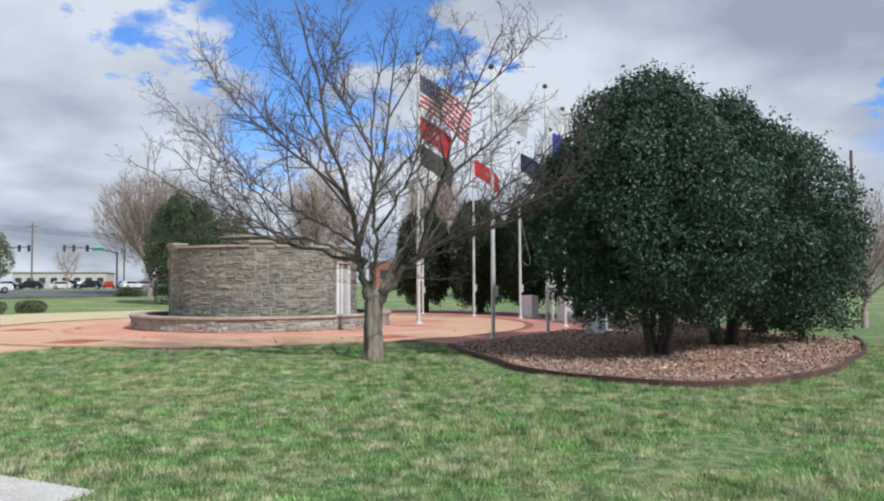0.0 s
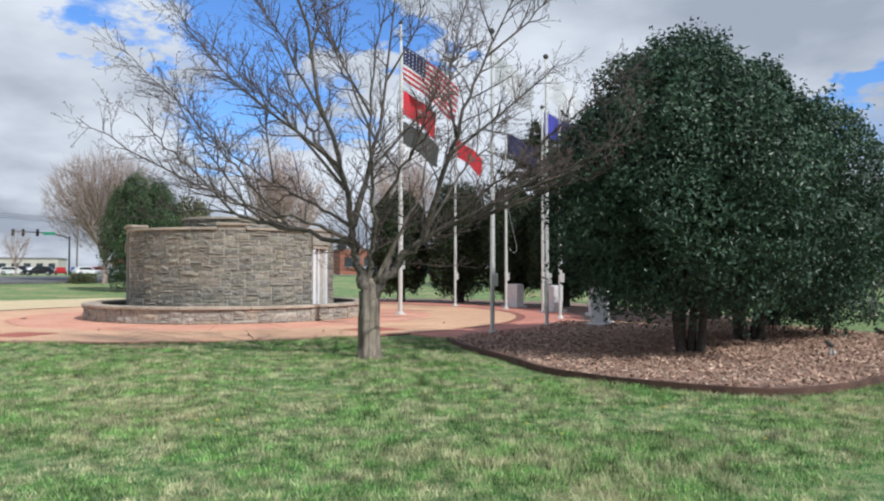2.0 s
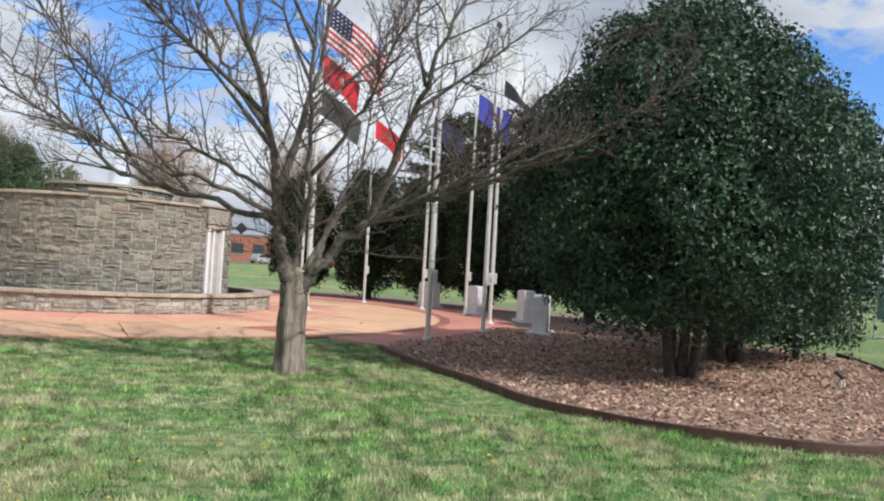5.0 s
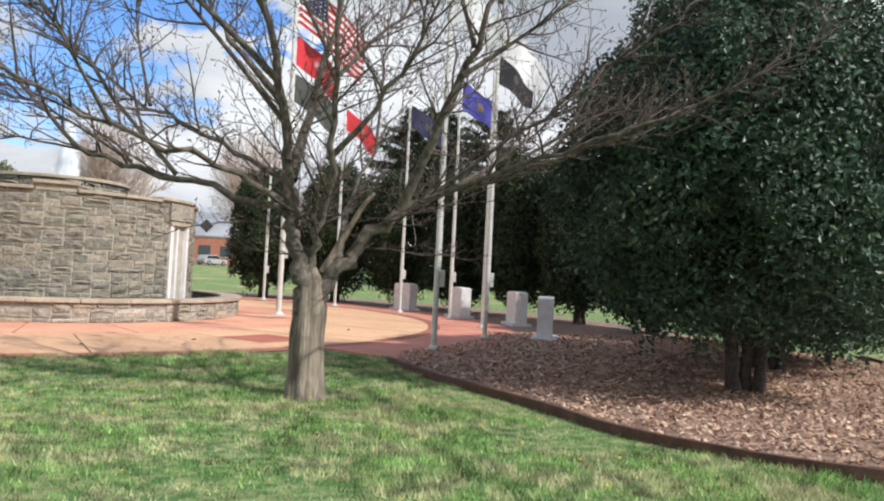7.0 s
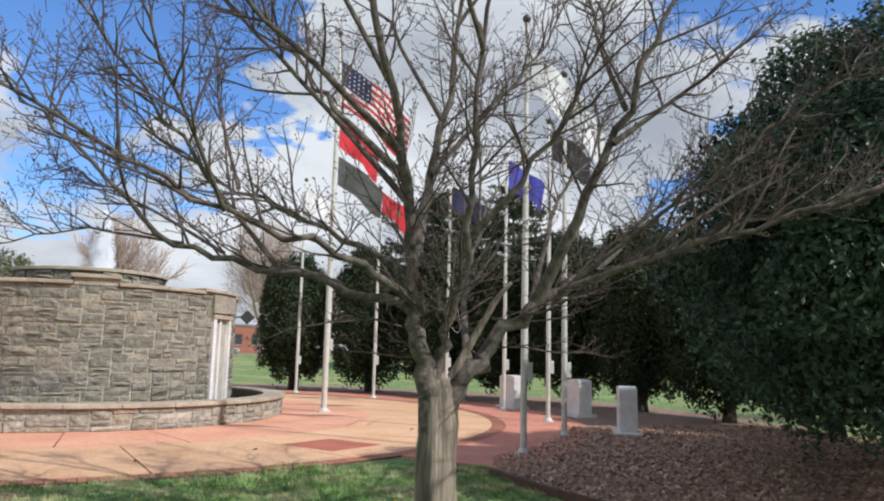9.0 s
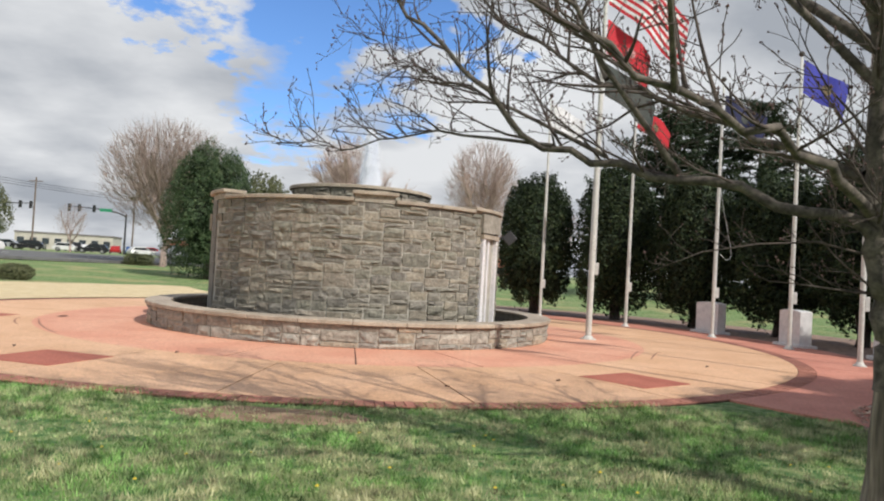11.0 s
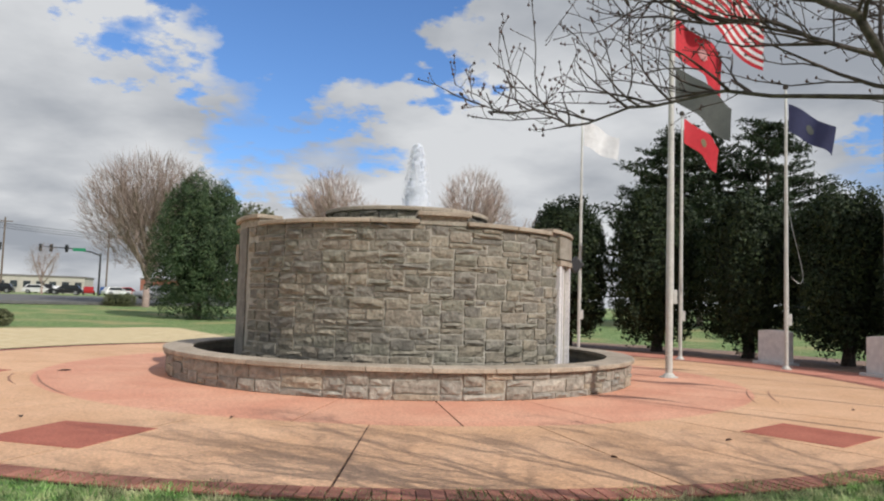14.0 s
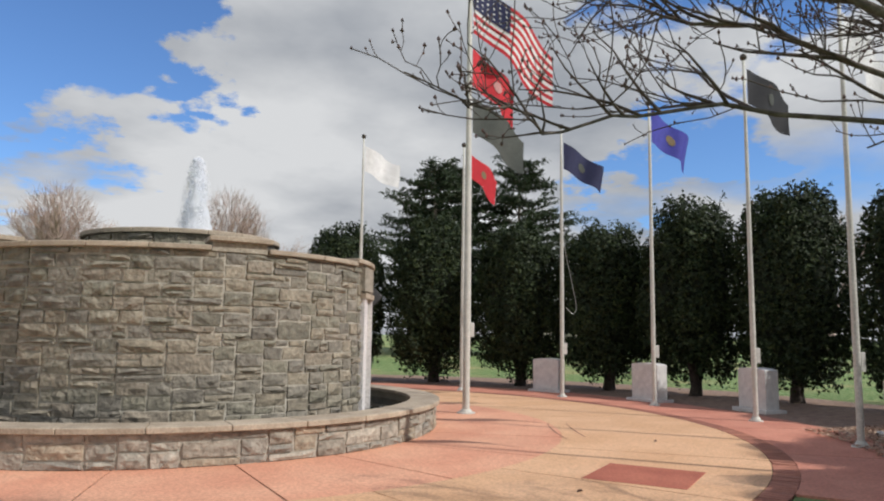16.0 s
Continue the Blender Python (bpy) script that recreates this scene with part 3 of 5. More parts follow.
# ---- fountain ----
def stone_meshes(n=18, material="stone"):
    """Unit stones: 1 x 1 wide and high, the rough face at y = -1."""
    out = []
    r = random.Random(3)
    for k in range(n):
        v, f = [], []
        nx, nz = 3, 2
        for j in range(nz + 1):
            for i in range(nx + 1):
                edge = i in (0, nx) or j in (0, nz)
                x, z = i / nx - 0.5, j / nz - 0.5
                v.append((x * 0.97 + r.uniform(-0.03, 0.03), -0.8 + r.uniform(-.1, .1) if edge else -1 - r.uniform(-0.25, 0.5), z * 0.95 + r.uniform(-0.05, 0.05)))
        for j in range(nz):
            for i in range(nx):
                a = j * (nx + 1) + i
                f.append((a, a + 1, a + nx + 2, a + nx + 1))
        rim = [i for i in range(nx + 1)] + [(nx + 1) * j + nx for j in range(1, nz + 1)] + [(nx + 1) * nz + i for i in range(nx - 1, -1, -1)] + [(nx + 1) * j for j in range(nz - 1, 0, -1)]
        o = len(v)
        v += [(v[i][0], 0.0, v[i][2]) for i in rim]
        for i in range(len(rim)):
            j = (i + 1) % len(rim)
            f.append((rim[j], rim[i], o + i, o + j))
        me = bpy.data.meshes.new("stone")
        me.from_pydata(v, [], f)
        me.materials.append(M[material])
        out.append(me)
    return out


def stone_layout(r, z0, z1, seed, rows, cell=0.1):
    """Random ashlar round a circle: stones one to three courses high that lock together: (angle, z, width, height)."""
    q = random.Random(seed)
    cols = int(2 * math.pi * r / cell)
    ch = (z1 - z0) / rows
    taken = np.zeros((rows, cols + 8), bool)
    out = []
    for j in range(rows):
        i = 0
        while i < cols:
            if taken[j, i]:
                i += 1
                continue
            h = min(q.choice((1, 1, 2, 2, 2, 2, 3)), rows - j)
            free = 1
            while free < 6 and i + free < cols and not taken[j, i + free]:
                free += 1
            w = min(free, q.choice((2, 3, 3, 4, 4, 5)) + (1 if h == 1 else 0))
            if free - w == 1:
                w = free
            h = min(h, max(1, (w + 1) // 2))
            while h > 1 and taken[j:j + h, i:i + w].any():
                h -= 1
            taken[j:j + h, i:i + w] = True
            out.append((-180 + 360 * (i + w / 2) / cols, z0 + ch * (j + h / 2), w * 2 * math.pi * r / cols, h * ch))
            i += w
    return out


def lay_stones(parent, rows, r, near, depth, meshes, q, rest="stone_far"):
    """The stones of the near arc as pieces, the rest joined."""
    v, f = [], []
    for a, z, w, h in rows:
        g = 0.025
        me = q.choice(meshes)
        d = depth * q.uniform(0.3, 2.1)
        m = pose(0, 0, 0, 0, 0, a + 90) @ Matrix.Translation((0, -(r - 0.03), z)) @ Matrix.Diagonal(((w - g) * q.choice((1, -1)), d + 0.03, (h - g) * q.choice((1, -1)), 1))
        if near[0] < a < near[1] and near[2] > 0:
            near[2] -= 1
            ob = new("stone", me)
            ob.parent = parent
            ob.matrix_basis = m
        else:
            o = len(v)
            v += [m @ vv.co for vv in me.vertices]
            f += [tuple(o + i for i in p.vertices) for p in me.polygons]
    if v:
        tagged(raw("stone_rest", v, f, M[rest], parent), kind="stuff")


def caps(parent, name, r0, r1, a0, a1, z, t, each, label=""):
    n = max(1, round((a1 - a0) / each))
    for i in range(n):
        b0, b1 = a0 + (a1 - a0) * i / n, a0 + (a1 - a0) * (i + 1) / n
        v, f = arc_block(r0, r1, b0 + 0.06, b1 - 0.06, z, z + t, 2.5)
        ob = raw(name, v, f, M["cap"], parent, label)
        bv = bmesh.new()
        bv.from_mesh(ob.data)
        bmesh.ops.bevel(bv, geom=bv.edges[:], offset=0.012, segments=1, affect="EDGES")
        bv.to_mesh(ob.data)
        bv.free()


R_WALL, R_BASIN, Z_RIM, Z_WALL = 3.8, 5.2, 0.55, 3.17
PIERS = [(-169, -141, 0.15), (-86, -72, 0.15), (-38, -13, 0.06), (22, 36, 0.15), (75, 95, 0.15), (140, 160, 0.15)]


def fountain():
    base = thing("fountain", C.x, C.y, 0.02, label="round grey stone fountain with a raised drum inside a low basin", category="fountain")
    meshes = stone_meshes()
    q = random.Random(11)
    # basin wall, its core, the pool
    v, f = arc_block(R_BASIN - 0.42, R_BASIN - 0.004, -180, 180, -0.02, Z_RIM - 0.09, 4)
    basin = raw("basin_wall", v, f, M["mortar"], base, "low stone basin wall")
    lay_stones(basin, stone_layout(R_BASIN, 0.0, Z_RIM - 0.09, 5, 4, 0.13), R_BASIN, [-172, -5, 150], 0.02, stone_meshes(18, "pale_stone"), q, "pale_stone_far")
    caps(base, "rim_stone", R_BASIN - 0.5, R_BASIN + 0.1, -180, 180, Z_RIM - 0.09, 0.09, 12)
    bm = bmesh.new()
    bmesh.ops.create_circle(bm, cap_ends=True, segments=72, radius=R_BASIN - 0.43)
    bmesh.ops.translate(bm, vec=(0, 0, 0.33), verts=bm.verts[:])
    part("pool_water", bm, M["water"], base, "dark still water in the basin")
    # the drum
    v, f = arc_block(R_WALL - 0.4, R_WALL - 0.005, -180, 180, 0.0, Z_WALL - 0.085, 4)
    wall = raw("drum_wall", v, f, M["mortar"], base, "curved wall of random ashlar stone")
    rows = stone_layout(R_WALL, 0.3, Z_WALL - 0.085, 8, 26, 0.115)
    keep = []
    for a, z, w, h in rows:
        half = math.degrees(w / R_WALL) / 2
        lo, hi = a - half, a + half
        if lo < -150.5 and hi > -173:
            continue
        if z < 2.62 and hi > -31.6 and lo < -18.4:
            lo, hi = (lo, -31.6) if a < -25 else (-18.4, hi)
            if hi - lo < 1.0 or hi - lo > 2 * half:
                continue
        keep.append(((lo + hi) / 2, z, math.radians(hi - lo) * R_WALL, h))
    lay_stones(wall, keep, R_WALL, [-150, -14, 300], 0.022, meshes, q)
    edges = [-180]
    for a0, a1, up in PIERS:
        caps(base, "capstone", R_WALL - 0.46, R_WALL + 0.09, edges[-1], a0, Z_WALL - 0.085, 0.085, 15)
        edges.append(a1)
        v, f = arc_block(R_WALL - 0.4, R_WALL + 0.03, a0 + 0.2, a1 - 0.2, Z_WALL - 0.085, Z_WALL + up - 0.08, 4)
        raw("pier_top", v, f, M["quoin"], base)
        caps(base, "capstone", R_WALL - 0.48, R_WALL + 0.12, a0 - 0.7, a1 + 0.7, Z_WALL + up - 0.08, 0.085, 14)
    caps(base, "capstone", R_WALL - 0.46, R_WALL + 0.09, edges[-1], 180, Z_WALL - 0.085, 0.085, 15)
    # inner drum, upper pool
    v, f = arc_block(1.45, 1.82, -180, 180, 2.4, 3.58, 6)
    inner = raw("inner_drum", v, f, M["mortar"], base)
    lay_stones(inner, stone_layout(1.82, 2.5, 3.58, 21, 9, 0.12), 1.82, [0, 0, 0], 0.04, meshes, q)
    caps(base, "inner_capstone", 1.38, 1.93, -180, 180, 3.58, 0.09, 20)
    for r, z in ((1.5, 3.5), (R_WALL - 0.38, 2.75)):
        bm = bmesh.new()
        bmesh.ops.create_circle(bm, cap_ends=True, segments=56, radius=r)
        bmesh.ops.translate(bm, vec=(0, 0, z), verts=bm.verts[:])
        part("upper_pool", bm, M["water"], base)
    # the white panel between two jambs
    for name, r0, r1, a0, a1, z0, z1, mt in (("panel", 3.62, 3.78, -32, -18, 0.3, 2.5, "white"), ("jamb", 3.64, 3.89, -32.4, -30.4, 0.3, 2.5, "white"),
                                           ("jamb", 3.64, 3.89, -19.6, -17.6, 0.3, 2.5, "white"), ("pilaster", 3.67, 3.84, -27, -25.5, 0.3, 2.5, "white"), ("lintel", 3.62, 3.92, -33, -17, 2.5, 2.6, "cap"),
                                           ("quoin", 3.62, 3.9, -33.0, -22.5, 2.64, 3.1, "quoin"), ("quoin", 3.62, 3.9, -22.3, -13, 2.66, 3.1, "quoin"),
                                           ("flank_panel", 3.62, 3.825, -173, -150.3, 0.3, 1.55, "flank"), ("flank_panel", 3.62, 3.828, -173, -150.8, 1.556, 3.084, "flank")):
        v, f = arc_block(r0, r1, a0, a1, z0, z1, 3)
        raw(name, v, f, M[mt], base, "smooth white stone" if mt == "white" else "")
    # a small cream plate on the far flank
    bm = box(0.3, 0.05, 0.42, (0, -R_WALL - 0.06, 2.35), 0.008)
    pl = part("plate", bm, M["cap"], base, "small cream plate")
    pl.matrix_basis = pose(0, 0, 0, 0, 0, -75)


fountain()


def jet():
    n = 9000
    t = rng.random(n) ** 0.85
    z = 3.5 + 1.95 * t
    wid = 0.36 * (1 - t) ** 0.5 + 0.05
    a = rng.random(n) * 6.283
    rr = wid * np.sqrt(rng.random(n)) * rng.uniform(0.7, 1.15, n)
    p = np.stack([rr * np.cos(a), rr * np.sin(a), z], 1)
    v = leaf_cloud(p, np.tile([0.5, -0.6, 0.5], (n, 1)), 0.036, rng, 0.6, 0.4)
    ob = quads("water_jet", v, M["spray"], None, 3)
    cv, cf = [], []
    for i in range(25):
        zz = 3.45 + 1.9 * i / 24
        rad = 0.3 * (1 - i / 24) ** 0.6 + 0.015
        for k in range(18):
            ph = 6.283 * k / 18
            rk = rad * (1 + 0.45 * noise.noise(Vector((math.cos(ph) * 1.6, math.sin(ph) * 1.6, zz * 2.2))) + 0.25 * noise.noise(Vector((math.cos(ph) * 4, math.sin(ph) * 4, zz * 5.0))))
            cv.append((rk * math.cos(ph), rk * math.sin(ph), zz))
    for i in range(24):
        for k in range(18):
            cf.append((i * 18 + k, i * 18 + (k + 1) % 18, (i + 1) * 18 + (k + 1) % 18, (i + 1) * 18 + k))
    raw("jet_core", cv, cf, M["spray"], ob, "dense white water", smooth=True)
    ob.matrix_basis = pose(C.x + 0.2, C.y, 0)
    tagged(ob, "white water jet spraying up from the fountain", "water jet", kind="stuff")




# ---- flagpoles and flags ----
def flagpole(x, y, height, r, box_z, side, label, slack=False):
    base = thing("flagpole", x, y, 0.0, label=label, category="flagpole", group="flagpoles round the plaza")
    v, f = [], []
    tube(v, f, [Vector((0, 0, 0.02 + (height - 0.02) * k / 8)) for k in range(9)], [r * (1 - 0.5 * max(0, k - 2) / 6) for k in range(9)], 14)
    raw("shaft", v, f, M["pole"], base, smooth=True)
    bm = bmesh.new()
    rod(bm, (0, 0, 0.02), (0, 0, 0.045), r * 2.6, r * 2.5, 16)
    rod(bm, (0, 0, 0.05), (0, 0, 0.12), r * 1.9, r * 1.25, 16)
    part("base_plate", bm, M["pole"], base, smooth=False)
    part("finial", ball(bmesh.new(), (0, 0, height + 0.07), 0.085), M["ball"], base, "dark ball finial", smooth=True)
    part("cleat_box", box(0.11, 0.1, 0.34, (side * (r + 0.04), 0, box_z), 0.012), M["box"], base, "grey cleat cover box")
    bm = bmesh.new()
    rod(bm, (side * (r + 0.012), 0.0, box_z + 0.3), (r * 0.55 * side + 0.012 * side, 0, height - 0.1), 0.006, 0.006, 5)
    part("halyard", bm, M["cloth"], base, "white rope")
    if slack:
        loop = catmull([(r, 0, 4.9), (r + 0.12, -0.02, 4.2), (r + 0.3, -0.05, 3.4), (r + 0.42, -0.06, 2.75), (r + 0.3, -0.05, 2.55), (r + 0.08, 0, 2.75)], 5)
        v, f = [], []
        tube(v, f, loop, [0.009] * len(loop), 5)
        raw("slack_rope", v, f, M["wire"], base, "slack loop of grey rope", smooth=True)


def flag_surface(w, h, seed, droop, nx=26, nz=13, off=0.0, x0=0.0, x1=1.0, z0=0.0, z1=1.0):
    """A grid of a waving flag, hoist at x = 0, top at z = 0; the window x0..x1, z0..z1 of it."""
    q = random.Random(seed)
    ph, k = q.uniform(0, 6.28), q.uniform(5.5, 8.0)
    v, f = [], []
    for j in range(nz + 1):
        for i in range(nx + 1):
            s, t = x0 + (x1 - x0) * i / nx, z0 + (z1 - z0) * j / nz
            amp = 0.11 * w * min(1, s * 1.6)
            y = amp * math.sin(k * s + ph + 1.3 * t) + off
            x = w * s * (0.92 - 0.06 * t) - 0.05 * amp * math.cos(k * s + ph)
            z = -h * t - droop * w * s ** 1.15 + 0.05 * h * math.sin(9 * s + ph + 2 * t) * s
            v.append((x, y, z))
    for j in range(nz):
        for i in range(nx):
            a = j * (nx + 1) + i
            f.append((a, a + 1, a + nx + 2, a + nx + 1))
    return v, f


def flag(x, y, top, w, h, colour, turn, droop, seed, label, kind="", r=0.06):
    base = thing("flag", x, y, top, turn, label, "flag", "flags flying on the poles")
    base.matrix_basis = pose(x, y, top, 0, 0, turn) @ Matrix.Translation((r + 0.02, 0, 0))
    if kind == "stripes":
        for i in range(13):
            v, f = flag_surface(w, h, seed, droop, 30, 1, 0, 0, 1, i / 13, (i + 1) / 13)
            raw("stripe", v, f, M["red"] if i % 2 == 0 else M["cloth"], base, smooth=True)
        for o in (0.012, -0.012):
            v, f = flag_surface(w, h, seed, droop, 14, 7, o, 0, 0.42, 0, 7 / 13)
            raw("canton", v, f, M["navy"], base, "navy star field", smooth=True)
            vs, fs = [], []
            for a in range(6):
                for b in range(5):
                    s0, t0 = 0.035 + a * 0.066, 0.05 + b * 0.1
                    p, _ = flag_surface(w, h, seed, droop, 1, 1, o * 1.6, s0, s0 + 0.02, t0, t0 + 0.03)
                    k = len(vs)
                    vs += p
                    fs.append((k, k + 1, k + 3, k + 2))
            raw("star_rest", vs, fs, M["cloth"], base)["kind"] = "stuff"
        return
    v, f = flag_surface(w, h, seed, droop)
    raw("cloth", v, f, M[colour], base, smooth=True)
    if kind:
        mt = {"disc": "pale_cloth", "gold": "gilt", "bar": "red", "pale": "grey"}[kind]
        for o in (0.012, -0.012):
            v, f = flag_surface(w, h, seed, droop, 8, 8, o, 0.43, 0.58, 0.35, 0.65)
            keep = [(a, b, c, d) for a, b, c, d in f if math.hypot((a % 9) - 3.5, (a // 9) - 3.5) < 4.1]
            raw("emblem", v, keep, M[mt], base, "plain round emblem", smooth=True)


POLES = [(-0.96, 28.8, 11.6, 0.085, 1.8), (1.79, 35.41, 8.3, 0.06, 1.3), (3.82, 32.37, 8.4, 0.06, 1.3), (4.86, 29.33, 8.4, 0.06, 1.3), (4.72, 25.62, 8.4, 0.06, 1.3),
         (3.47, 22.02, 8.3, 0.06, 1.3), (1.43, 19.45, 8.2, 0.06, 1.3), (-0.9, 38.6, 9.1, 0.06, 1.2)]
for i, (px_, py_, hh, rr_, bz) in enumerate(POLES):
    flagpole(px_, py_, hh, rr_, bz, 1, "tall thick aluminium flagpole on the paving" if i == 0 else "slim aluminium flagpole on a round base plate", i == 2)

flag(-0.96, 28.8, 10.75, 2.4, 1.4, "", -8, 0.72, 1, "red and white striped flag with a navy canton", "stripes", 0.08)
flag(-0.96, 28.8, 8.95, 1.5, 0.95, "red", 8, 0.62, 2, "red flag with a pale round emblem", "disc", 0.08)
flag(-0.96, 28.8, 7.7, 1.55, 0.9, "grey", -5, 0.62, 3, "dark grey green flag on the tall pole", "", 0.08)
flag(1.79, 35.41, 8.2, 1.45, 0.85, "red", 5, 0.65, 4, "red flag with a small gold emblem", "gold")
flag(3.82, 32.37, 7.95, 1.4, 0.85, "navy", -12, 0.55, 5, "dark navy flag flying half open", "pale")
flag(4.86, 29.33, 8.3, 1.5, 0.95, "blue", 3, 0.5, 6, "bright blue flag with a gold emblem", "gold")
flag(4.72, 25.62, 8.2, 1.3, 0.85, "black", -10, 0.55, 7, "black flag with a pale emblem", "pale")
flag(3.47, 22.02, 7.85, 1.25, 0.85, "cloth", -3, 0.75, 8, "white flag drooping in the wind", "")
flag(1.43, 19.45, 7.6, 1.15, 0.8, "cloth", -14, 0.75, 9, "pale grey white flag in the wind")
flag(-0.9, 38.6, 8.8, 1.5, 0.95, "cloth", 6, 0.4, 10, "white flag with faint folds")


# ---- granite monuments ----
def monument(x, y, turn):
    base = thing("granite_monument", x, y, 0.0, turn, "pale grey granite monument with an arched top on a base", "monument", "granite monuments behind the flagpoles")
    part("plinth", box(1.24, 0.64, 0.1, (0, 0, 0.0), 0.015), M["granite"], base)
    prof = [(-0.5, 0.1), (-0.5, 1.07)] + [(-0.46 + 0.92 * i / 10, 1.08 + 0.04 * math.sin(math.pi * i / 10) ** 0.8) for i in range(11)] + [(0.5, 1.07), (0.5, 0.1)]
    bm = bmesh.new()
    front = [bm.verts.new((a, -0.2, b)) for a, b in prof]
    back = [bm.verts.new((a, 0.2, b)) for a, b in prof]
    bm.faces.new(front)
    bm.faces.new(back[::-1])
    for i in range(len(prof)):
        j = (i + 1) % len(prof)
        bm.faces.new((front[j], front[i], back[i], back[j]))
    bmesh.ops.recalc_face_normals(bm, faces=bm.faces)
    bmesh.ops.bevel(bm, geom=bm.edges[:], offset=0.01, segments=1, affect="EDGES")
    part("tablet", bm, M["granite"], base)


for mx_, my_, mt_ in ((4.53, 34.4, -64.0), (5.6, 30.5, -82.0), (6.5, 27.3, -95.0), (5.25, 22.4, -116.0)):
    monument(mx_, my_, mt_)


# ---- trees ----
def grow(start, way, length, q, steps, bend, lift):
    pts = [start.copy()]
    d = way.normalized()
    for i in range(steps):
        d = (d + Vector((q.gauss(0, bend), q.gauss(0, bend), q.gauss(0, bend) + lift))).normalized()
        pts.append(pts[-1] + d * length / steps)
    return pts


def side_way(d, q, spread, up):
    s = d.cross(Vector((q.gauss(0, 1), q.gauss(0, 1), q.gauss(0, 1)))).normalized()
    return (d * math.cos(spread) + s * math.sin(spread) + Vector((0, 0, up))).normalized()


def sprout(pts, r0, r1, q, level, store, plan):
    """Side shoots along a branch, then shoots along those, to the depth of the plan."""
    if level >= len(plan):
        return
    per_m, lo, hi, thick, sides, spread, bend, lift = plan[level]
    total = sum((pts[i + 1] - pts[i]).length for i in range(len(pts) - 1))
    count = max(1, int(total * per_m * (1.6 if level == 0 and r0 < 0.05 else 1.0) + q.random()))
    for c in range(count):
        t = (c + q.random()) / count
        t = 0.26 + 0.74 * t if level == 0 else 0.08 + 0.92 * t
        u = t * (len(pts) - 1)
        i = min(int(u), len(pts) - 2)
        p = pts[i].lerp(pts[i + 1], u - i)
        d = (pts[i + 1] - pts[i]).normalized()
        rad = (r0 + (r1 - r0) * t)
        ln_ = q.uniform(lo, hi) * (1.2 - 0.8 * t) * (min(1.0, 0.3 + r0 * 9) if level == 0 else 1.0)
        w = side_way(d, q, q.uniform(spread * 0.7, spread * 1.25), 0.12)
        if p.z < 3.6 and w.z < 0:
            w.z *= -0.35
        ra = min(rad * 0.72, thick * q.uniform(0.7, 1.2))
        sub = grow(p, w, ln_, q, 4 if level < 2 else 3, bend, lift)
        rb = max(0.0028, ra * 0.32)
        store[level].append((sub, ra, rb))
        sprout(sub, ra, rb, q, level + 1, store, plan)


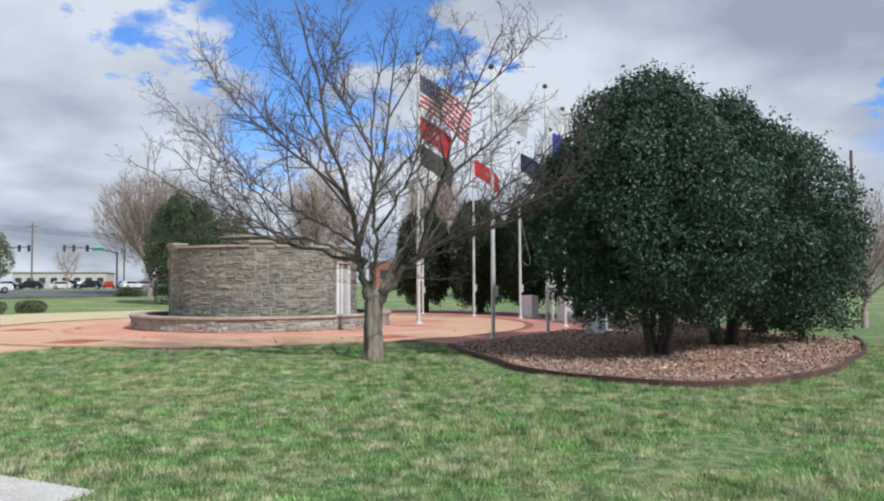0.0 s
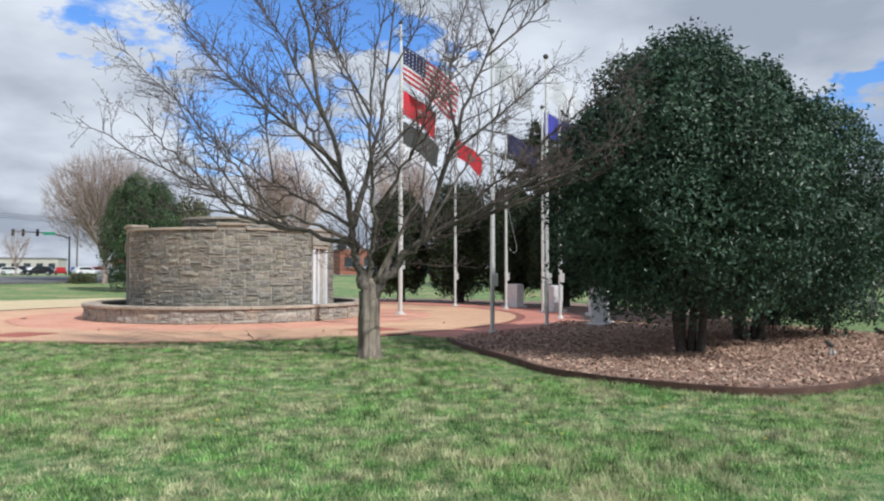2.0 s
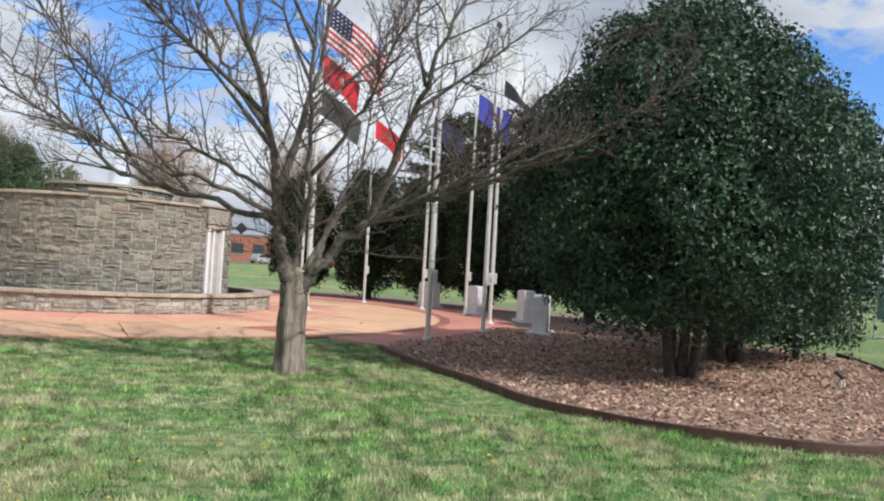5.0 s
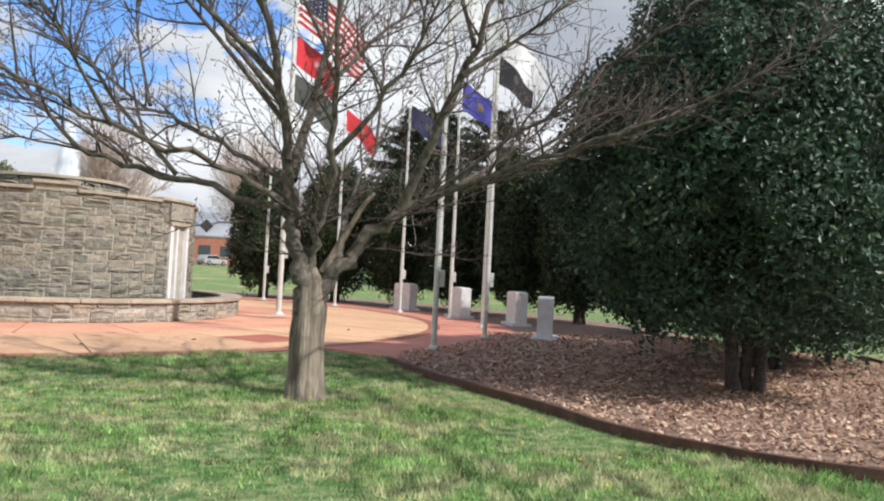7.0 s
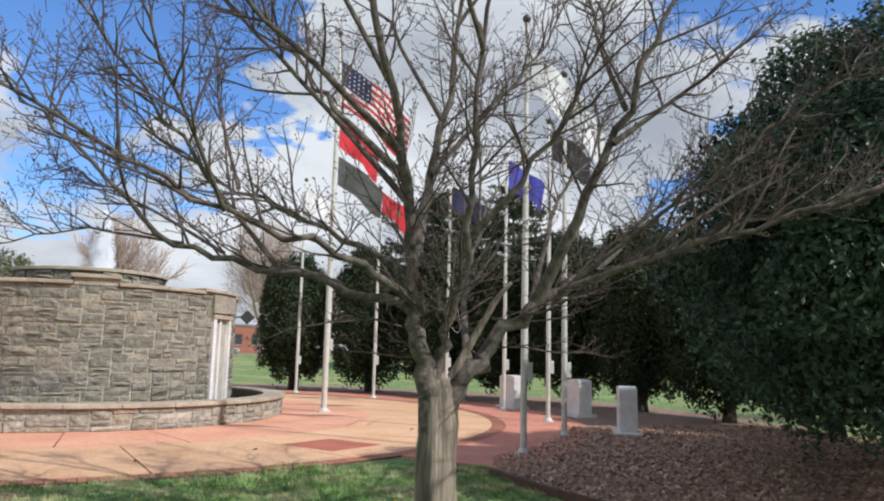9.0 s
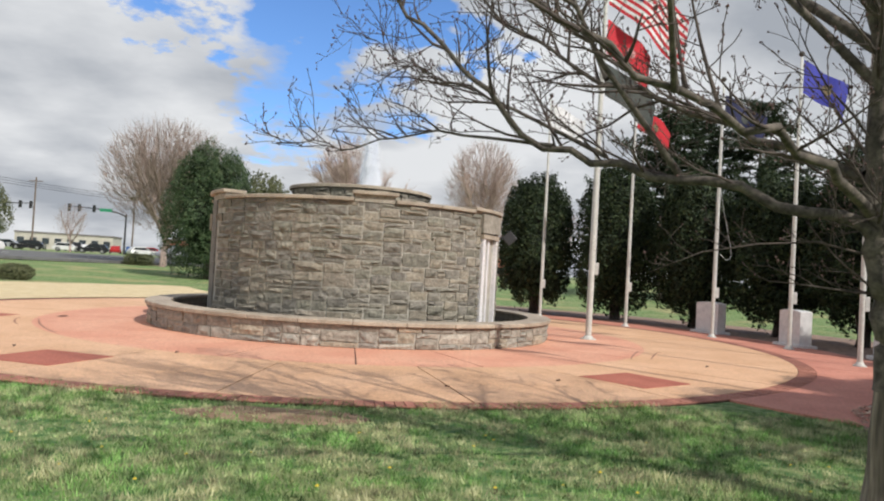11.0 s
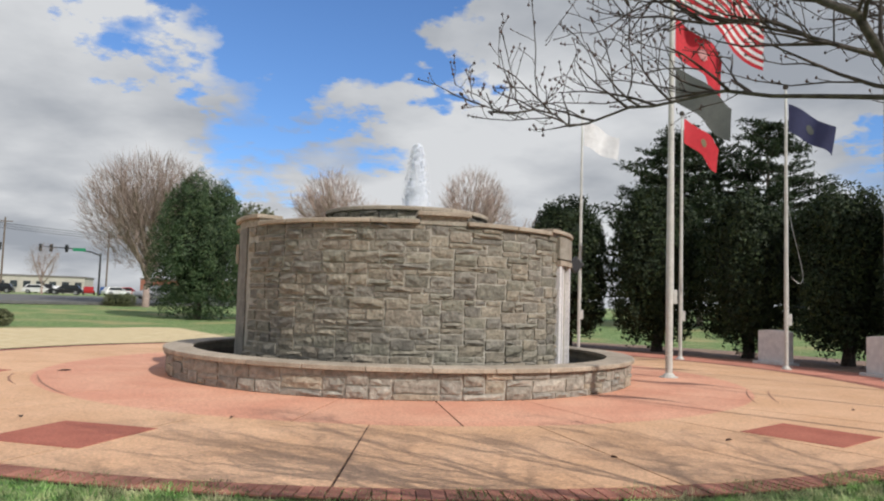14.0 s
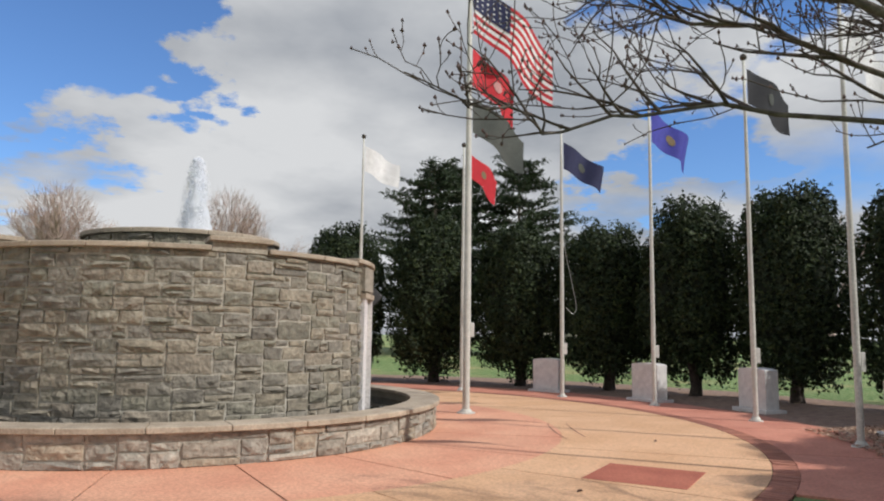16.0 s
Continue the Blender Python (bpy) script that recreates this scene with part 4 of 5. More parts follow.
# main limbs of the spreading tree: points from the fork outwards, and the radius at the fork
BOUGHS = [
    ([(-0.05, 0.0, 0.92), (-0.1, 0.0, 1.25), (-0.2, -0.03, 1.7), (-0.3, -0.06, 2.3), (-0.45, -0.3, 3.2), (-0.8, -0.7, 4.6), (-1.4, -1.1, 7.1)], 0.142),
    ([(-0.25, -0.04, 1.95), (-0.5, -0.0, 2.12), (-1.5, 0.4, 2.38), (-2.5, 0.8, 2.62), (-3.2, 0.95, 3.3), (-3.9, 1.0, 3.95), (-4.5, 1.0, 4.6)], 0.06),
    ([(-2.4, 0.78, 2.62), (-3.3, 1.45, 2.78), (-4.2, 1.6, 2.66), (-4.75, 1.3, 2.6)], 0.019),
    ([(-2.0, 0.62, 2.53), (-2.9, 1.3, 3.1), (-3.6, 1.8, 3.45), (-4.1, 2.1, 3.8)], 0.022),
    ([(-0.26, -0.05, 2.1), (-0.9, -0.5, 2.35), (-2.0, -1.0, 2.65), (-3.2, -1.3, 3.2), (-4.6, -1.3, 4.0)], 0.048),
    ([(-0.3, -0.05, 2.35), (-0.9, 0.5, 2.75), (-1.9, 1.2, 3.3), (-3.0, 1.7, 4.1), (-3.9, 2.1, 5.3)], 0.042),
    ([(-0.3, -0.08, 2.4), (-0.1, 0.25, 3.2), (0.2, 0.5, 4.6), (0.5, 0.6, 7.0)], 0.085),
    ([(0.0, 0.0, 1.05), (-0.02, -0.06, 1.5), (0.08, -0.25, 2.1), (0.05, -0.7, 3.2), (0.05, -1.1, 4.5), (0.35, -1.4, 6.3)], 0.075),
    ([(0.06, 0.0, 0.95), (0.16, 0.0, 1.28), (0.45, 0.0, 1.64), (0.95, -0.05, 2.12), (1.4, -0.08, 2.4), (2.15, 0.05, 2.62), (3.5, 0.2, 3.15), (5.1, 0.4, 3.7)], 0.12),
    ([(0.95, -0.05, 2.12), (1.19, -0.45, 2.9), (1.5, -0.85, 3.9), (1.9, -1.1, 5.0), (2.6, -1.3, 6.5)], 0.075),
    ([(1.1, -0.06, 2.22), (1.7, -0.8, 2.5), (2.4, -1.9, 2.8), (3.25, -2.9, 3.15), (3.9, -3.5, 3.7)], 0.042),
    ([(0.3, 0.02, 1.5), (0.5, 0.8, 2.2), (1.0, 1.8, 3.1), (1.7, 2.8, 4.3)], 0.055),
    ([(-0.45, -0.3, 3.2), (-1.0, 0.4, 4.0), (-1.5, 1.2, 5.0), (-2.2, 1.8, 6.3)], 0.05),
    ([(0.06, -0.45, 2.6), (0.6, -0.9, 3.3), (1.0, -1.3, 4.3), (1.4, -1.7, 5.7)], 0.042),
    ([(-0.5, -0.38, 3.4), (-1.5, -0.6, 4.2), (-2.6, -0.8, 5.1), (-3.4, -0.9, 6.3)], 0.042),
    ([(1.42, -0.75, 3.6), (2.3, -0.9, 4.3), (3.3, -0.8, 5.2)], 0.036),
    ([(1.6, -0.05, 2.47), (2.5, 0.8, 3.0), (3.4, 1.5, 3.7), (4.2, 1.9, 4.6)], 0.036),
    ([(-0.05, 0.3, 3.4), (0.7, 0.7, 4.3), (1.5, 1.0, 5.3), (2.1, 1.2, 6.6)], 0.04),
    ([(-0.6, -0.5, 3.9), (-1.3, -0.3, 5.2), (-2.0, 0.0, 6.4), (-2.6, 0.2, 7.4)], 0.034),
    ([(-0.4, -0.2, 3.0), (-1.4, 0.2, 4.2), (-2.6, 0.5, 5.4), (-3.8, 0.7, 6.6)], 0.038),
    ([(-1.5, 0.4, 2.4), (-2.4, 0.1, 3.4), (-3.4, -0.2, 4.6), (-4.4, -0.4, 5.5)], 0.03),
    ([(-1.0, -0.8, 5.2), (-0.8, -0.6, 6.2), (-0.5, -0.4, 7.5)], 0.03),
    ([(0.1, 0.4, 4.0), (-0.4, 0.9, 5.2), (-0.9, 1.3, 6.6), (-1.2, 1.5, 7.5)], 0.032),
    ([(0.3, 0.55, 5.2), (0.9, 0.3, 6.2), (1.4, 0.0, 7.3)], 0.026),
    ([(0.05, -1.0, 4.2), (-0.6, -1.6, 5.3), (-1.1, -2.1, 6.5)], 0.03),
    ([(1.5, -0.85, 3.9), (1.4, -0.4, 5.0), (1.7, 0.0, 6.2), (1.9, 0.2, 7.1)], 0.03),
    ([(2.0, -1.13, 5.2), (2.9, -1.0, 6.0), (3.4, -0.8, 6.7)], 0.026),
    ([(0.9, -0.05, 2.1), (1.6, 0.9, 3.2), (2.5, 1.6, 4.4), (3.3, 2.0, 5.5)], 0.036),
    ([(1.0, 1.8, 3.1), (1.2, 2.4, 4.6), (1.3, 2.8, 6.0)], 0.027),
    ([(-1.9, 1.2, 3.3), (-2.2, 1.9, 4.5), (-2.4, 2.4, 5.8)], 0.027),
    ([(-2.0, -1.0, 2.65), (-2.4, -1.9, 3.4), (-2.9, -2.7, 4.3)], 0.024),
    ([(2.0, 0.0, 2.6), (3.2, -0.3, 3.4), (4.4, -0.5, 4.2), (5.4, -0.5, 4.7)], 0.03),
    ([(1.4, -0.08, 2.4), (2.4, -0.6, 3.3), (3.6, -1.0, 4.3), (4.6, -1.2, 5.1)], 0.032),
    ([(3.5, 0.2, 3.15), (4.4, -0.1, 3.5), (5.3, -0.2, 4.0)], 0.022),
    ([(2.15, 0.05, 2.62), (3.0, -0.6, 2.95), (4.0, -1.2, 3.25), (4.9, -1.5, 3.8)], 0.032),
]


TREE_SIZE = 1.08


def spreading_tree():
    base = thing("bare_tree", -1.72, 14.12, 0, label="leafless spreading tree with budding twigs on the lawn", category="tree")
    q = random.Random(23)
    v, f = [], []
    pts = [Vector((0, 0, -0.1)), Vector((0.0, 0, 0.05)), Vector((0.0, 0.01, 0.3)), Vector((-0.01, 0, 0.7)), Vector((0.01, 0, 1.05)), Vector((0.0, 0, 1.35)), Vector((-0.03, 0, 1.6))]
    fine = catmull(pts, 8)
    girth = [0.27, 0.235, 0.205, 0.192, 0.185, 0.15, 0.05]
    tube(v, f, fine, [girth[i // 8] + (girth[min(i // 8 + 1, 6)] - girth[i // 8]) * (i % 8) / 8 for i in range(len(fine))], 56)
    tr = raw("trunk", v, f, M["bark"], base, "ridged grey brown trunk", smooth=True)
    for vert in tr.data.vertices:
        a, z = math.atan2(vert.co.y, vert.co.x), vert.co.z
        w = noise.noise(Vector((math.cos(a) * 2, math.sin(a) * 2, z * 1.4)))
        k = 1 + 0.05 * math.sin(6 * a + 2 * z) + 0.05 * abs(math.sin(9 * a + 2.5 * w + 1.5 * z)) + 0.05 * noise.noise(Vector((math.cos(a) * 9, math.sin(a) * 9, z * 3)))
        k += 0.1 * max(0.0, 0.25 - z) * (1 + math.sin(5 * a))
        vert.co.x *= k
        vert.co.y *= k
    stub = [p * TREE_SIZE for p in catmull([(0.12, 0.0, 1.4), (0.35, -0.1, 1.85), (0.5, -0.2, 2.15), (0.62, -0.25, 2.3)], 4)]
    v, f = [], []
    tube(v, f, stub, [0.05 - 0.0025 * i for i in range(len(stub))], 8)
    raw("limb_stub", v, f, M["bark"], base, smooth=True)
    store = [[], [], [], []]
    plan = [(3.9, 0.6, 1.9, 0.015, 6, 0.8, 0.13, 0.04), (6.2, 0.25, 0.85, 0.0052, 4, 0.85, 0.17, 0.05), (7.4, 0.07, 0.26, 0.0031, 3, 0.8, 0.2, 0.04)]
    for ctrl, r in BOUGHS:
        pts = [p * TREE_SIZE for p in catmull(ctrl, 5)]
        r *= TREE_SIZE
        pts = [p + Vector((q.gauss(0, 0.035), q.gauss(0, 0.035), q.gauss(0, 0.035))) if i > 4 else p for i, p in enumerate(pts)]
        n = len(pts)
        rad = [max(0.006, r * (1 - 0.88 * (i / (n - 1)) ** 0.7)) for i in range(n)]
        v, f = [], []
        tube(v, f, pts, rad, 10)
        raw("limb", v, f, M["bough"], base, smooth=True)
        sprout(pts, rad[0], rad[-1], q, 0, store, plan)
    for k, name in ((0, "branch_rest"), (1, "shoot_rest"), (2, "twig_rest")):
        v, f = [], []
        for pts, ra, rb in store[k]:
            n = len(pts)
            tube(v, f, pts, [ra + (rb - ra) * i / (n - 1) for i in range(n)], (6, 4, 3)[k])
        ob = raw(name, v, f, M["twig"], base, smooth=k < 1)
        ob["kind"] = "stuff"
    # buds at the ends of shoots and twigs
    v, f = [], []
    for pts, ra, rb in store[2] + store[1]:
        for p in (pts[-1],) if q.random() < 0.6 else (pts[-1], pts[-2]):
            s = q.uniform(0.006, 0.0115)
            o = len(v)
            v += [p + Vector(w) * s for w in ((0, 0, 1.6), (1, 0, 0), (0, 1, 0), (-1, 0, 0), (0, -1, 0), (0, 0, -1))]
            f += [(o, o + 1, o + 2), (o, o + 2, o + 3), (o, o + 3, o + 4), (o, o + 4, o + 1), (o + 5, o + 2, o + 1), (o + 5, o + 3, o + 2), (o + 5, o + 4, o + 3), (o + 5, o + 1, o + 4)]
    ob = raw("bud_rest", v, f, M["bud"], base, "small dark red buds")
    ob["kind"] = "stuff"


spreading_tree()


def far_bare_tree(name, x, y, height, wide, seed, material, label, dens=1.0, stems=6, thin=1.0, haze=0):
    base = thing(name, x, y, float(hgt(x, y)), label=label, category="tree")
    q = random.Random(seed)
    store = [[], [], []]
    v, f = [], []
    bole = height * 0.14
    tube(v, f, [Vector((0, 0, -0.3)), Vector((0, 0, bole))], [height * 0.026, height * 0.02], 8)
    raw("trunk", v, f, M[material], base, smooth=True)
    v, f = [], []
    plan = [(1.6 * dens, height * 0.1, height * 0.24, height * 0.006 * thin, 4, 0.55, 0.1, 0.08), (2.6 * dens, height * 0.05, height * 0.12, height * 0.0028 * thin, 3, 0.6, 0.12, 0.06)]
    for k in range(stems):
        a = 6.283 * k / stems + q.uniform(-0.3, 0.3)
        up = (k * 0.618) % 1.0
        tilt = q.uniform(0.3, 1.0) * wide / height * (1.2 - 0.4 * up)
        d = Vector((math.cos(a * 2.4) * tilt, math.sin(a * 2.4) * tilt, 1))
        pts = grow(Vector((0, 0, bole + 0.28 * up * height)), d, height * (0.76 - 0.3 * up) * q.uniform(0.85, 1.0), q, 7, 0.08, 0.02)
        tube(v, f, pts, [height * (0.012 - 0.0013 * i) for i in range(len(pts))], 6)
        sprout(pts, height * 0.012, height * 0.003, q, 0, store, plan)
    raw("limb_rest", v, f, M[material], base)["kind"] = "stuff"
    v, f = [], []
    for k in (0, 1):
        for pts, ra, rb in store[k]:
            tube(v, f, pts, [ra + (rb - ra) * i / (len(pts) - 1) for i in range(len(pts))], 3)
    raw("crown", v, f, M[material], base)["kind"] = "stuff"
    if haze:
        g = np.random.default_rng(seed)
        d = g.normal(0, 1, (haze, 3))
        d /= np.linalg.norm(d, axis=1, keepdims=True)
        rad = g.random(haze) ** 0.45
        p = d * rad[:, None] * np.array([wide * 0.36, wide * 0.36, height * 0.38])
        p[:, 2] += height * 0.6
        w = d * [0.7, 0.7, 0.4] + g.normal(0, 0.35, (haze, 3)) + [0, 0, 0.75]
        w /= np.linalg.norm(w, axis=1, keepdims=True)
        ln_ = height * g.uniform(0.05, 0.12, (haze, 1))
        sd = np.cross(w, g.normal(0, 1, (haze, 3)))
        sd /= np.linalg.norm(sd, axis=1, keepdims=True)
        sd *= height * 0.0016
        quads("fine_twig_rest", np.stack([p - sd, p + sd, p + w * ln_], 1), M[material], base, 3)["kind"] = "stuff"


def leaf_cloud(points, normals, size, q, aspect=0.55, jitter=0.8):
    """Folded leaves: two quads each, round the given points."""
    n = len(points)
    nor = normals + q.normal(0, jitter, (n, 3))
    nor /= np.linalg.norm(nor, axis=1, keepdims=True) + 1e-9
    t = np.cross(nor, q.normal(0, 1, (n, 3)))
    t /= np.linalg.norm(t, axis=1, keepdims=True) + 1e-9
    b = np.cross(nor, t)
    s = (size * q.uniform(0.65, 1.3, n))[:, None]
    w = s * aspect
    tip, base = points + t * s * 0.5, points - t * s * 0.5
    l = points + b * w * 0.5 + nor * w * 0.22
    r = points - b * w * 0.5 + nor * w * 0.22
    v = np.stack([base, l, tip, base, tip, r], 1).reshape(-1, 3, 3)
    return v


LUMP = 0.962


def crown_points(n, rx, ry, rz, q, lumps=40, depth=0.3, flat_low=0.0, power=1.0, bumps=0.16):
    """Points in the outer shell of a lumpy crown, with outward normals."""
    d = q.normal(0, 1, (n, 3))
    d /= np.linalg.norm(d, axis=1, keepdims=True)
    lump = q.normal(0, 1, (lumps, 3))
    lump /= np.linalg.norm(lump, axis=1, keepdims=True)
    k = np.max((d @ lump.T - LUMP) / (1 - LUMP), axis=1).clip(0, 1) ** 0.7
    rad = 1 - bumps + bumps * 1.5 * k + 0.04 * q.normal(0, 1, n)
    mass = q.normal(0, 1, (48, 3))
    mass /= np.linalg.norm(mass, axis=1, keepdims=True)
    rad *= 0.87 + 0.17 * np.max((d @ mass.T - 0.9) / 0.1, axis=1).clip(0, 1) ** 0.6
    rad *= 1 - depth * q.random(n) ** 2.2
    sq = np.abs(d) ** power
    p = np.sign(d) * sq
    p /= (np.sum(np.abs(p) ** (2 / power), axis=1, keepdims=True) ** (power / 2)) if power != 1.0 else 1.0
    p = p * rad[:, None] * np.array([rx, ry, rz])
    if flat_low:
        p[:, 2] = np.maximum(p[:, 2], -flat_low + 0.25 * q.random(n))
    nrm = d / np.array([rx, ry, rz])
    nrm /= np.linalg.norm(nrm, axis=1, keepdims=True)
    nrm[:, 2] += 0.25
    return p, nrm


def blob(rx, ry, rz, z, seed, bump=0.12):
    bm = bmesh.new()
    bmesh.ops.create_icosphere(bm, subdivisions=4, radius=1.0)
    for v in bm.verts:
        k = 1 + bump * noise.noise(v.co * 2.2 + Vector((seed, 0, 0)))
        v.co = Vector((v.co.x * rx * k, v.co.y * ry * k, v.co.z * rz * k + z))
    return bm


def holly(name, x, y, rx, ry, z0, z1, leaves, size, seed, material, label, group="", trunks=((0, 0),), tr=0.11, power=1.0, sprigs=0, bumps=0.16, lean=0.0, taper=0.06, solid=True, full=0.74):
    base = thing(name, x, y, float(hgt(x, y)), label=label, category="tree", group=group)
    q = np.random.default_rng(seed)
    rz, zc = (z1 - z0) / 2, (z0 + z1) / 2
    p, nrm = crown_points(leaves, rx, ry, rz, q, 150, 0.3, 0.0, power, bumps)
    p[:, :2] *= (1.06 - taper * p[:, 2:] / rz)
    if sprigs:
        a = q.integers(0, leaves, sprigs)
        k = 14
        tip = np.repeat(p[a], k, 0) + np.repeat(nrm[a] * [0.5, 0.5, 1.0], k, 0) * (q.random((sprigs * k, 1)) * 0.42) + q.normal(0, 0.045, (sprigs * k, 3))
        p, nrm = np.vstack([p, tip]), np.vstack([nrm, np.repeat(nrm[a], k, 0)])
    low = p[:, 2] < -0.5 * rz
    p[low, 2] -= 0.45 * np.abs(np.sin(2.3 * p[low, 0] + seed) * np.sin(2.9 * p[low, 1] + 1.7)) * q.random(low.sum())
    p[:, 0] += lean * (p[:, 2] + rz)
    p[:, 2] += zc
    quads("crown", leaf_cloud(p, nrm, size, q), M[material], base, 3)
    # added blob behind the leaves: inner shade as near-black colour, stops see-through
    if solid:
        part("crown_shade_blob", blob(rx * full, ry * full, rz * (full + 0.06), zc, seed), M["core"], base, smooth=True)
    rr = random.Random(seed)
    for tx, ty in trunks:
        v, f = [], []
        pts = [Vector((tx, ty, -0.05)), Vector((tx * 1.3 + rr.uniform(-.06, .06), ty, 0.35)), Vector((tx * 2.0 + rr.uniform(-.15, .15), ty * 1.6, z0 + 0.5)), Vector((tx * 2.4, ty * 2, zc))]
        tube(v, f, pts, [tr * 1.4, tr, tr * 0.9, tr * 0.5], 9)
        raw("trunk", v, f, M["holly_trunk"], base, smooth=True)


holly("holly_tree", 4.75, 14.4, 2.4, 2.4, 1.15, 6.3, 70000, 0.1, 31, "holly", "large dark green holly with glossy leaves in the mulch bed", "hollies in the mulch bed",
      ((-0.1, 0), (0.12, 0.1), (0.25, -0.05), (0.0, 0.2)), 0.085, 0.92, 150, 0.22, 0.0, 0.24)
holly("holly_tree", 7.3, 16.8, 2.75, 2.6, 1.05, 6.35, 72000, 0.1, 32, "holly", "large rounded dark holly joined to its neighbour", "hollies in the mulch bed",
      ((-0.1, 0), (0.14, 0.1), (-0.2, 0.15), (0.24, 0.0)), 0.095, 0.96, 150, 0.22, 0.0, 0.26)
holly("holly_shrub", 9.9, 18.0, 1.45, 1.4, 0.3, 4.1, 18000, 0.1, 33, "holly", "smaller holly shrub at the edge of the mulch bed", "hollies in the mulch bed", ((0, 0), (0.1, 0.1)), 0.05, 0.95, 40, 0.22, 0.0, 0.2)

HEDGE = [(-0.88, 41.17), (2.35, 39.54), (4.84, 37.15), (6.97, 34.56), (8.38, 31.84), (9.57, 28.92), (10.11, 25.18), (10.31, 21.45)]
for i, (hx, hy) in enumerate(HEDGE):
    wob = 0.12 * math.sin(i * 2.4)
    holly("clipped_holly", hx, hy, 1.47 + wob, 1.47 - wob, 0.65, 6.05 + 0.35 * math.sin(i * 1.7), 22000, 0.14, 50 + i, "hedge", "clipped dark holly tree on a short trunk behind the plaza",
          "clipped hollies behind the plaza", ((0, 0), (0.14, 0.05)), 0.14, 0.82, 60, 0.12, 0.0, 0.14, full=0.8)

jet()


# ---- distance ----
holly("evergreen_tree", -20.77, 58.36, 2.5, 2.4, 0.5, 8.8, 48000, 0.14, 81, "cedar", "broad green evergreen tree on the lawn beside the fountain", "", ((0, 0),), 0.25, 0.9, 120, 0.3, 0.0, 0.2)
holly("evergreen_shrub", -17.66, 60.79, 1.7, 1.7, 0.3, 7.4, 9000, 0.2, 82, "leafy", "olive brown shrub beside the evergreen", "", ((0, 0),), 0.12, 0.9, 40, 0.3, 0.0, 0.1, False)
far_bare_tree("bare_shade_tree", -29.12, 72.70, 12.8, 15.0, 5, "farwood", "brown leafless shade tree with dense fine twigs", 1.6, 26, 0.6, 9000)
far_bare_tree("budding_tree", -20.28, 126.7, 21.0, 15.0, 6, "pinkwood", "pale pinkish budding tree far behind the fountain", 1.2, 12, 0.7, 5000)
far_bare_tree("budding_tree", -0.03, 96.76, 16.5, 12.0, 8, "pinkwood", "pale pinkish budding tree behind the fountain", 1.2, 10, 0.7, 5000)
far_bare_tree("budding_tree", 6.76, 86.78, 9.5, 8.0, 12, "pinkwood", "pale budding tree between the hollies", 1.0, 10, 0.7, 4000)
far_bare_tree("bare_tall_tree", 48.93, 60.78, 15.0, 9.0, 9, "pinkwood", "tall pale leafless tree beyond the fence", 0.7, 5)
far_bare_tree("street_tree", -59.92, 117.97, 7.5, 6.0, 14, "farwood", "small bare street tree by the road", 1.0, 7, 0.8, 1200)
far_bare_tree("brown_shrub", 15.61, 24.47, 5.2, 5.0, 15, "farwood", "brown leafless shrub behind the hollies", 1.4, 12, 0.8, 4000)
holly("roadside_tree", -66.42, 107.16, 2.9, 2.9, 1.6, 8.6, 5000, 0.34, 83, "leafy", "pale green leafing tree across the road", "", ((0, 0),), 0.25, 1.0, 0, 0.3, 0.0, 0.06, False)


def pine_tree(x, y, height, seed, spread, label):
    base = thing("pine_tree", x, y, float(hgt(x, y)), label=label, category="tree", group="pines behind the hedge")
    q = np.random.default_rng(seed)
    v, f = [], []
    tube(v, f, [Vector((0, 0, -0.3)), Vector((0.1, 0, height * 0.5)), Vector((0, 0, height))], [0.28, 0.2, 0.04], 8)
    raw("trunk", v, f, M["bark"], base, smooth=True)
    v, f = [], []
    pts, nrm = [], []
    z = height * 0.22
    while z < height * 0.98:
        k = 1 - (z / height)
        for b in range(9):
            a = q.uniform(0, 6.283)
            ln_ = spread * (0.25 + k ** 0.8) * q.uniform(0.6, 1.15)
            d = Vector((math.cos(a), math.sin(a), q.uniform(-0.05, 0.3)))
            p0 = Vector((0, 0, z))
            p1 = p0 + d * ln_
            p1.z += 0.06 * ln_
            tube(v, f, [p0, (p0 + p1) / 2 - Vector((0, 0, 0.05)), p1], [0.05, 0.035, 0.012], 4)
            m = int(110 * ln_ / spread) + 40
            s = q.uniform(0.25, 1.05, m)[:, None]
            pp = np.array(p0) + s * np.array(p1 - p0) + q.normal(0, 0.16, (m, 3)) * np.array([1.4, 1.4, 0.6])
            pts.append(pp)
            nrm.append(np.tile([0, 0, 1.0], (m, 1)))
        z += height * 0.042
    raw("limb_rest", v, f, M["bough"], base)["kind"] = "stuff"
    quads("needles", leaf_cloud(np.vstack(pts), np.vstack(nrm), 0.42, q, 0.3, 0.7), M["pine"], base, 3)["kind"] = "stuff"


pine_tree(12.01, 64.47, 14.4, 91, 6.4, "tall dark pine with open layered limbs")
pine_tree(18.54, 63.07, 15.0, 92, 6.4, "tall dark pine beside its neighbour")
pine_tree(15.7, 68.48, 15.4, 94, 6.2, "tall dark pine between two others")


# ---- road, cars and street furniture ----
ROAD_A, ROAD_B = Vector((-85.18, 28.06)), Vector((70.97, 198.12))


def road_z(x, y):
    """The road's height: it rises a little from its near kerb to its far one."""
    d = (ROAD_B - ROAD_A).normalized()
    off = (Vector((x, y)) - ROAD_A).dot(Vector((-d.y, d.x)))
    return 0.82 + 0.4 * min(max((off + 8.5) / 18.0, 0.0), 1.0)


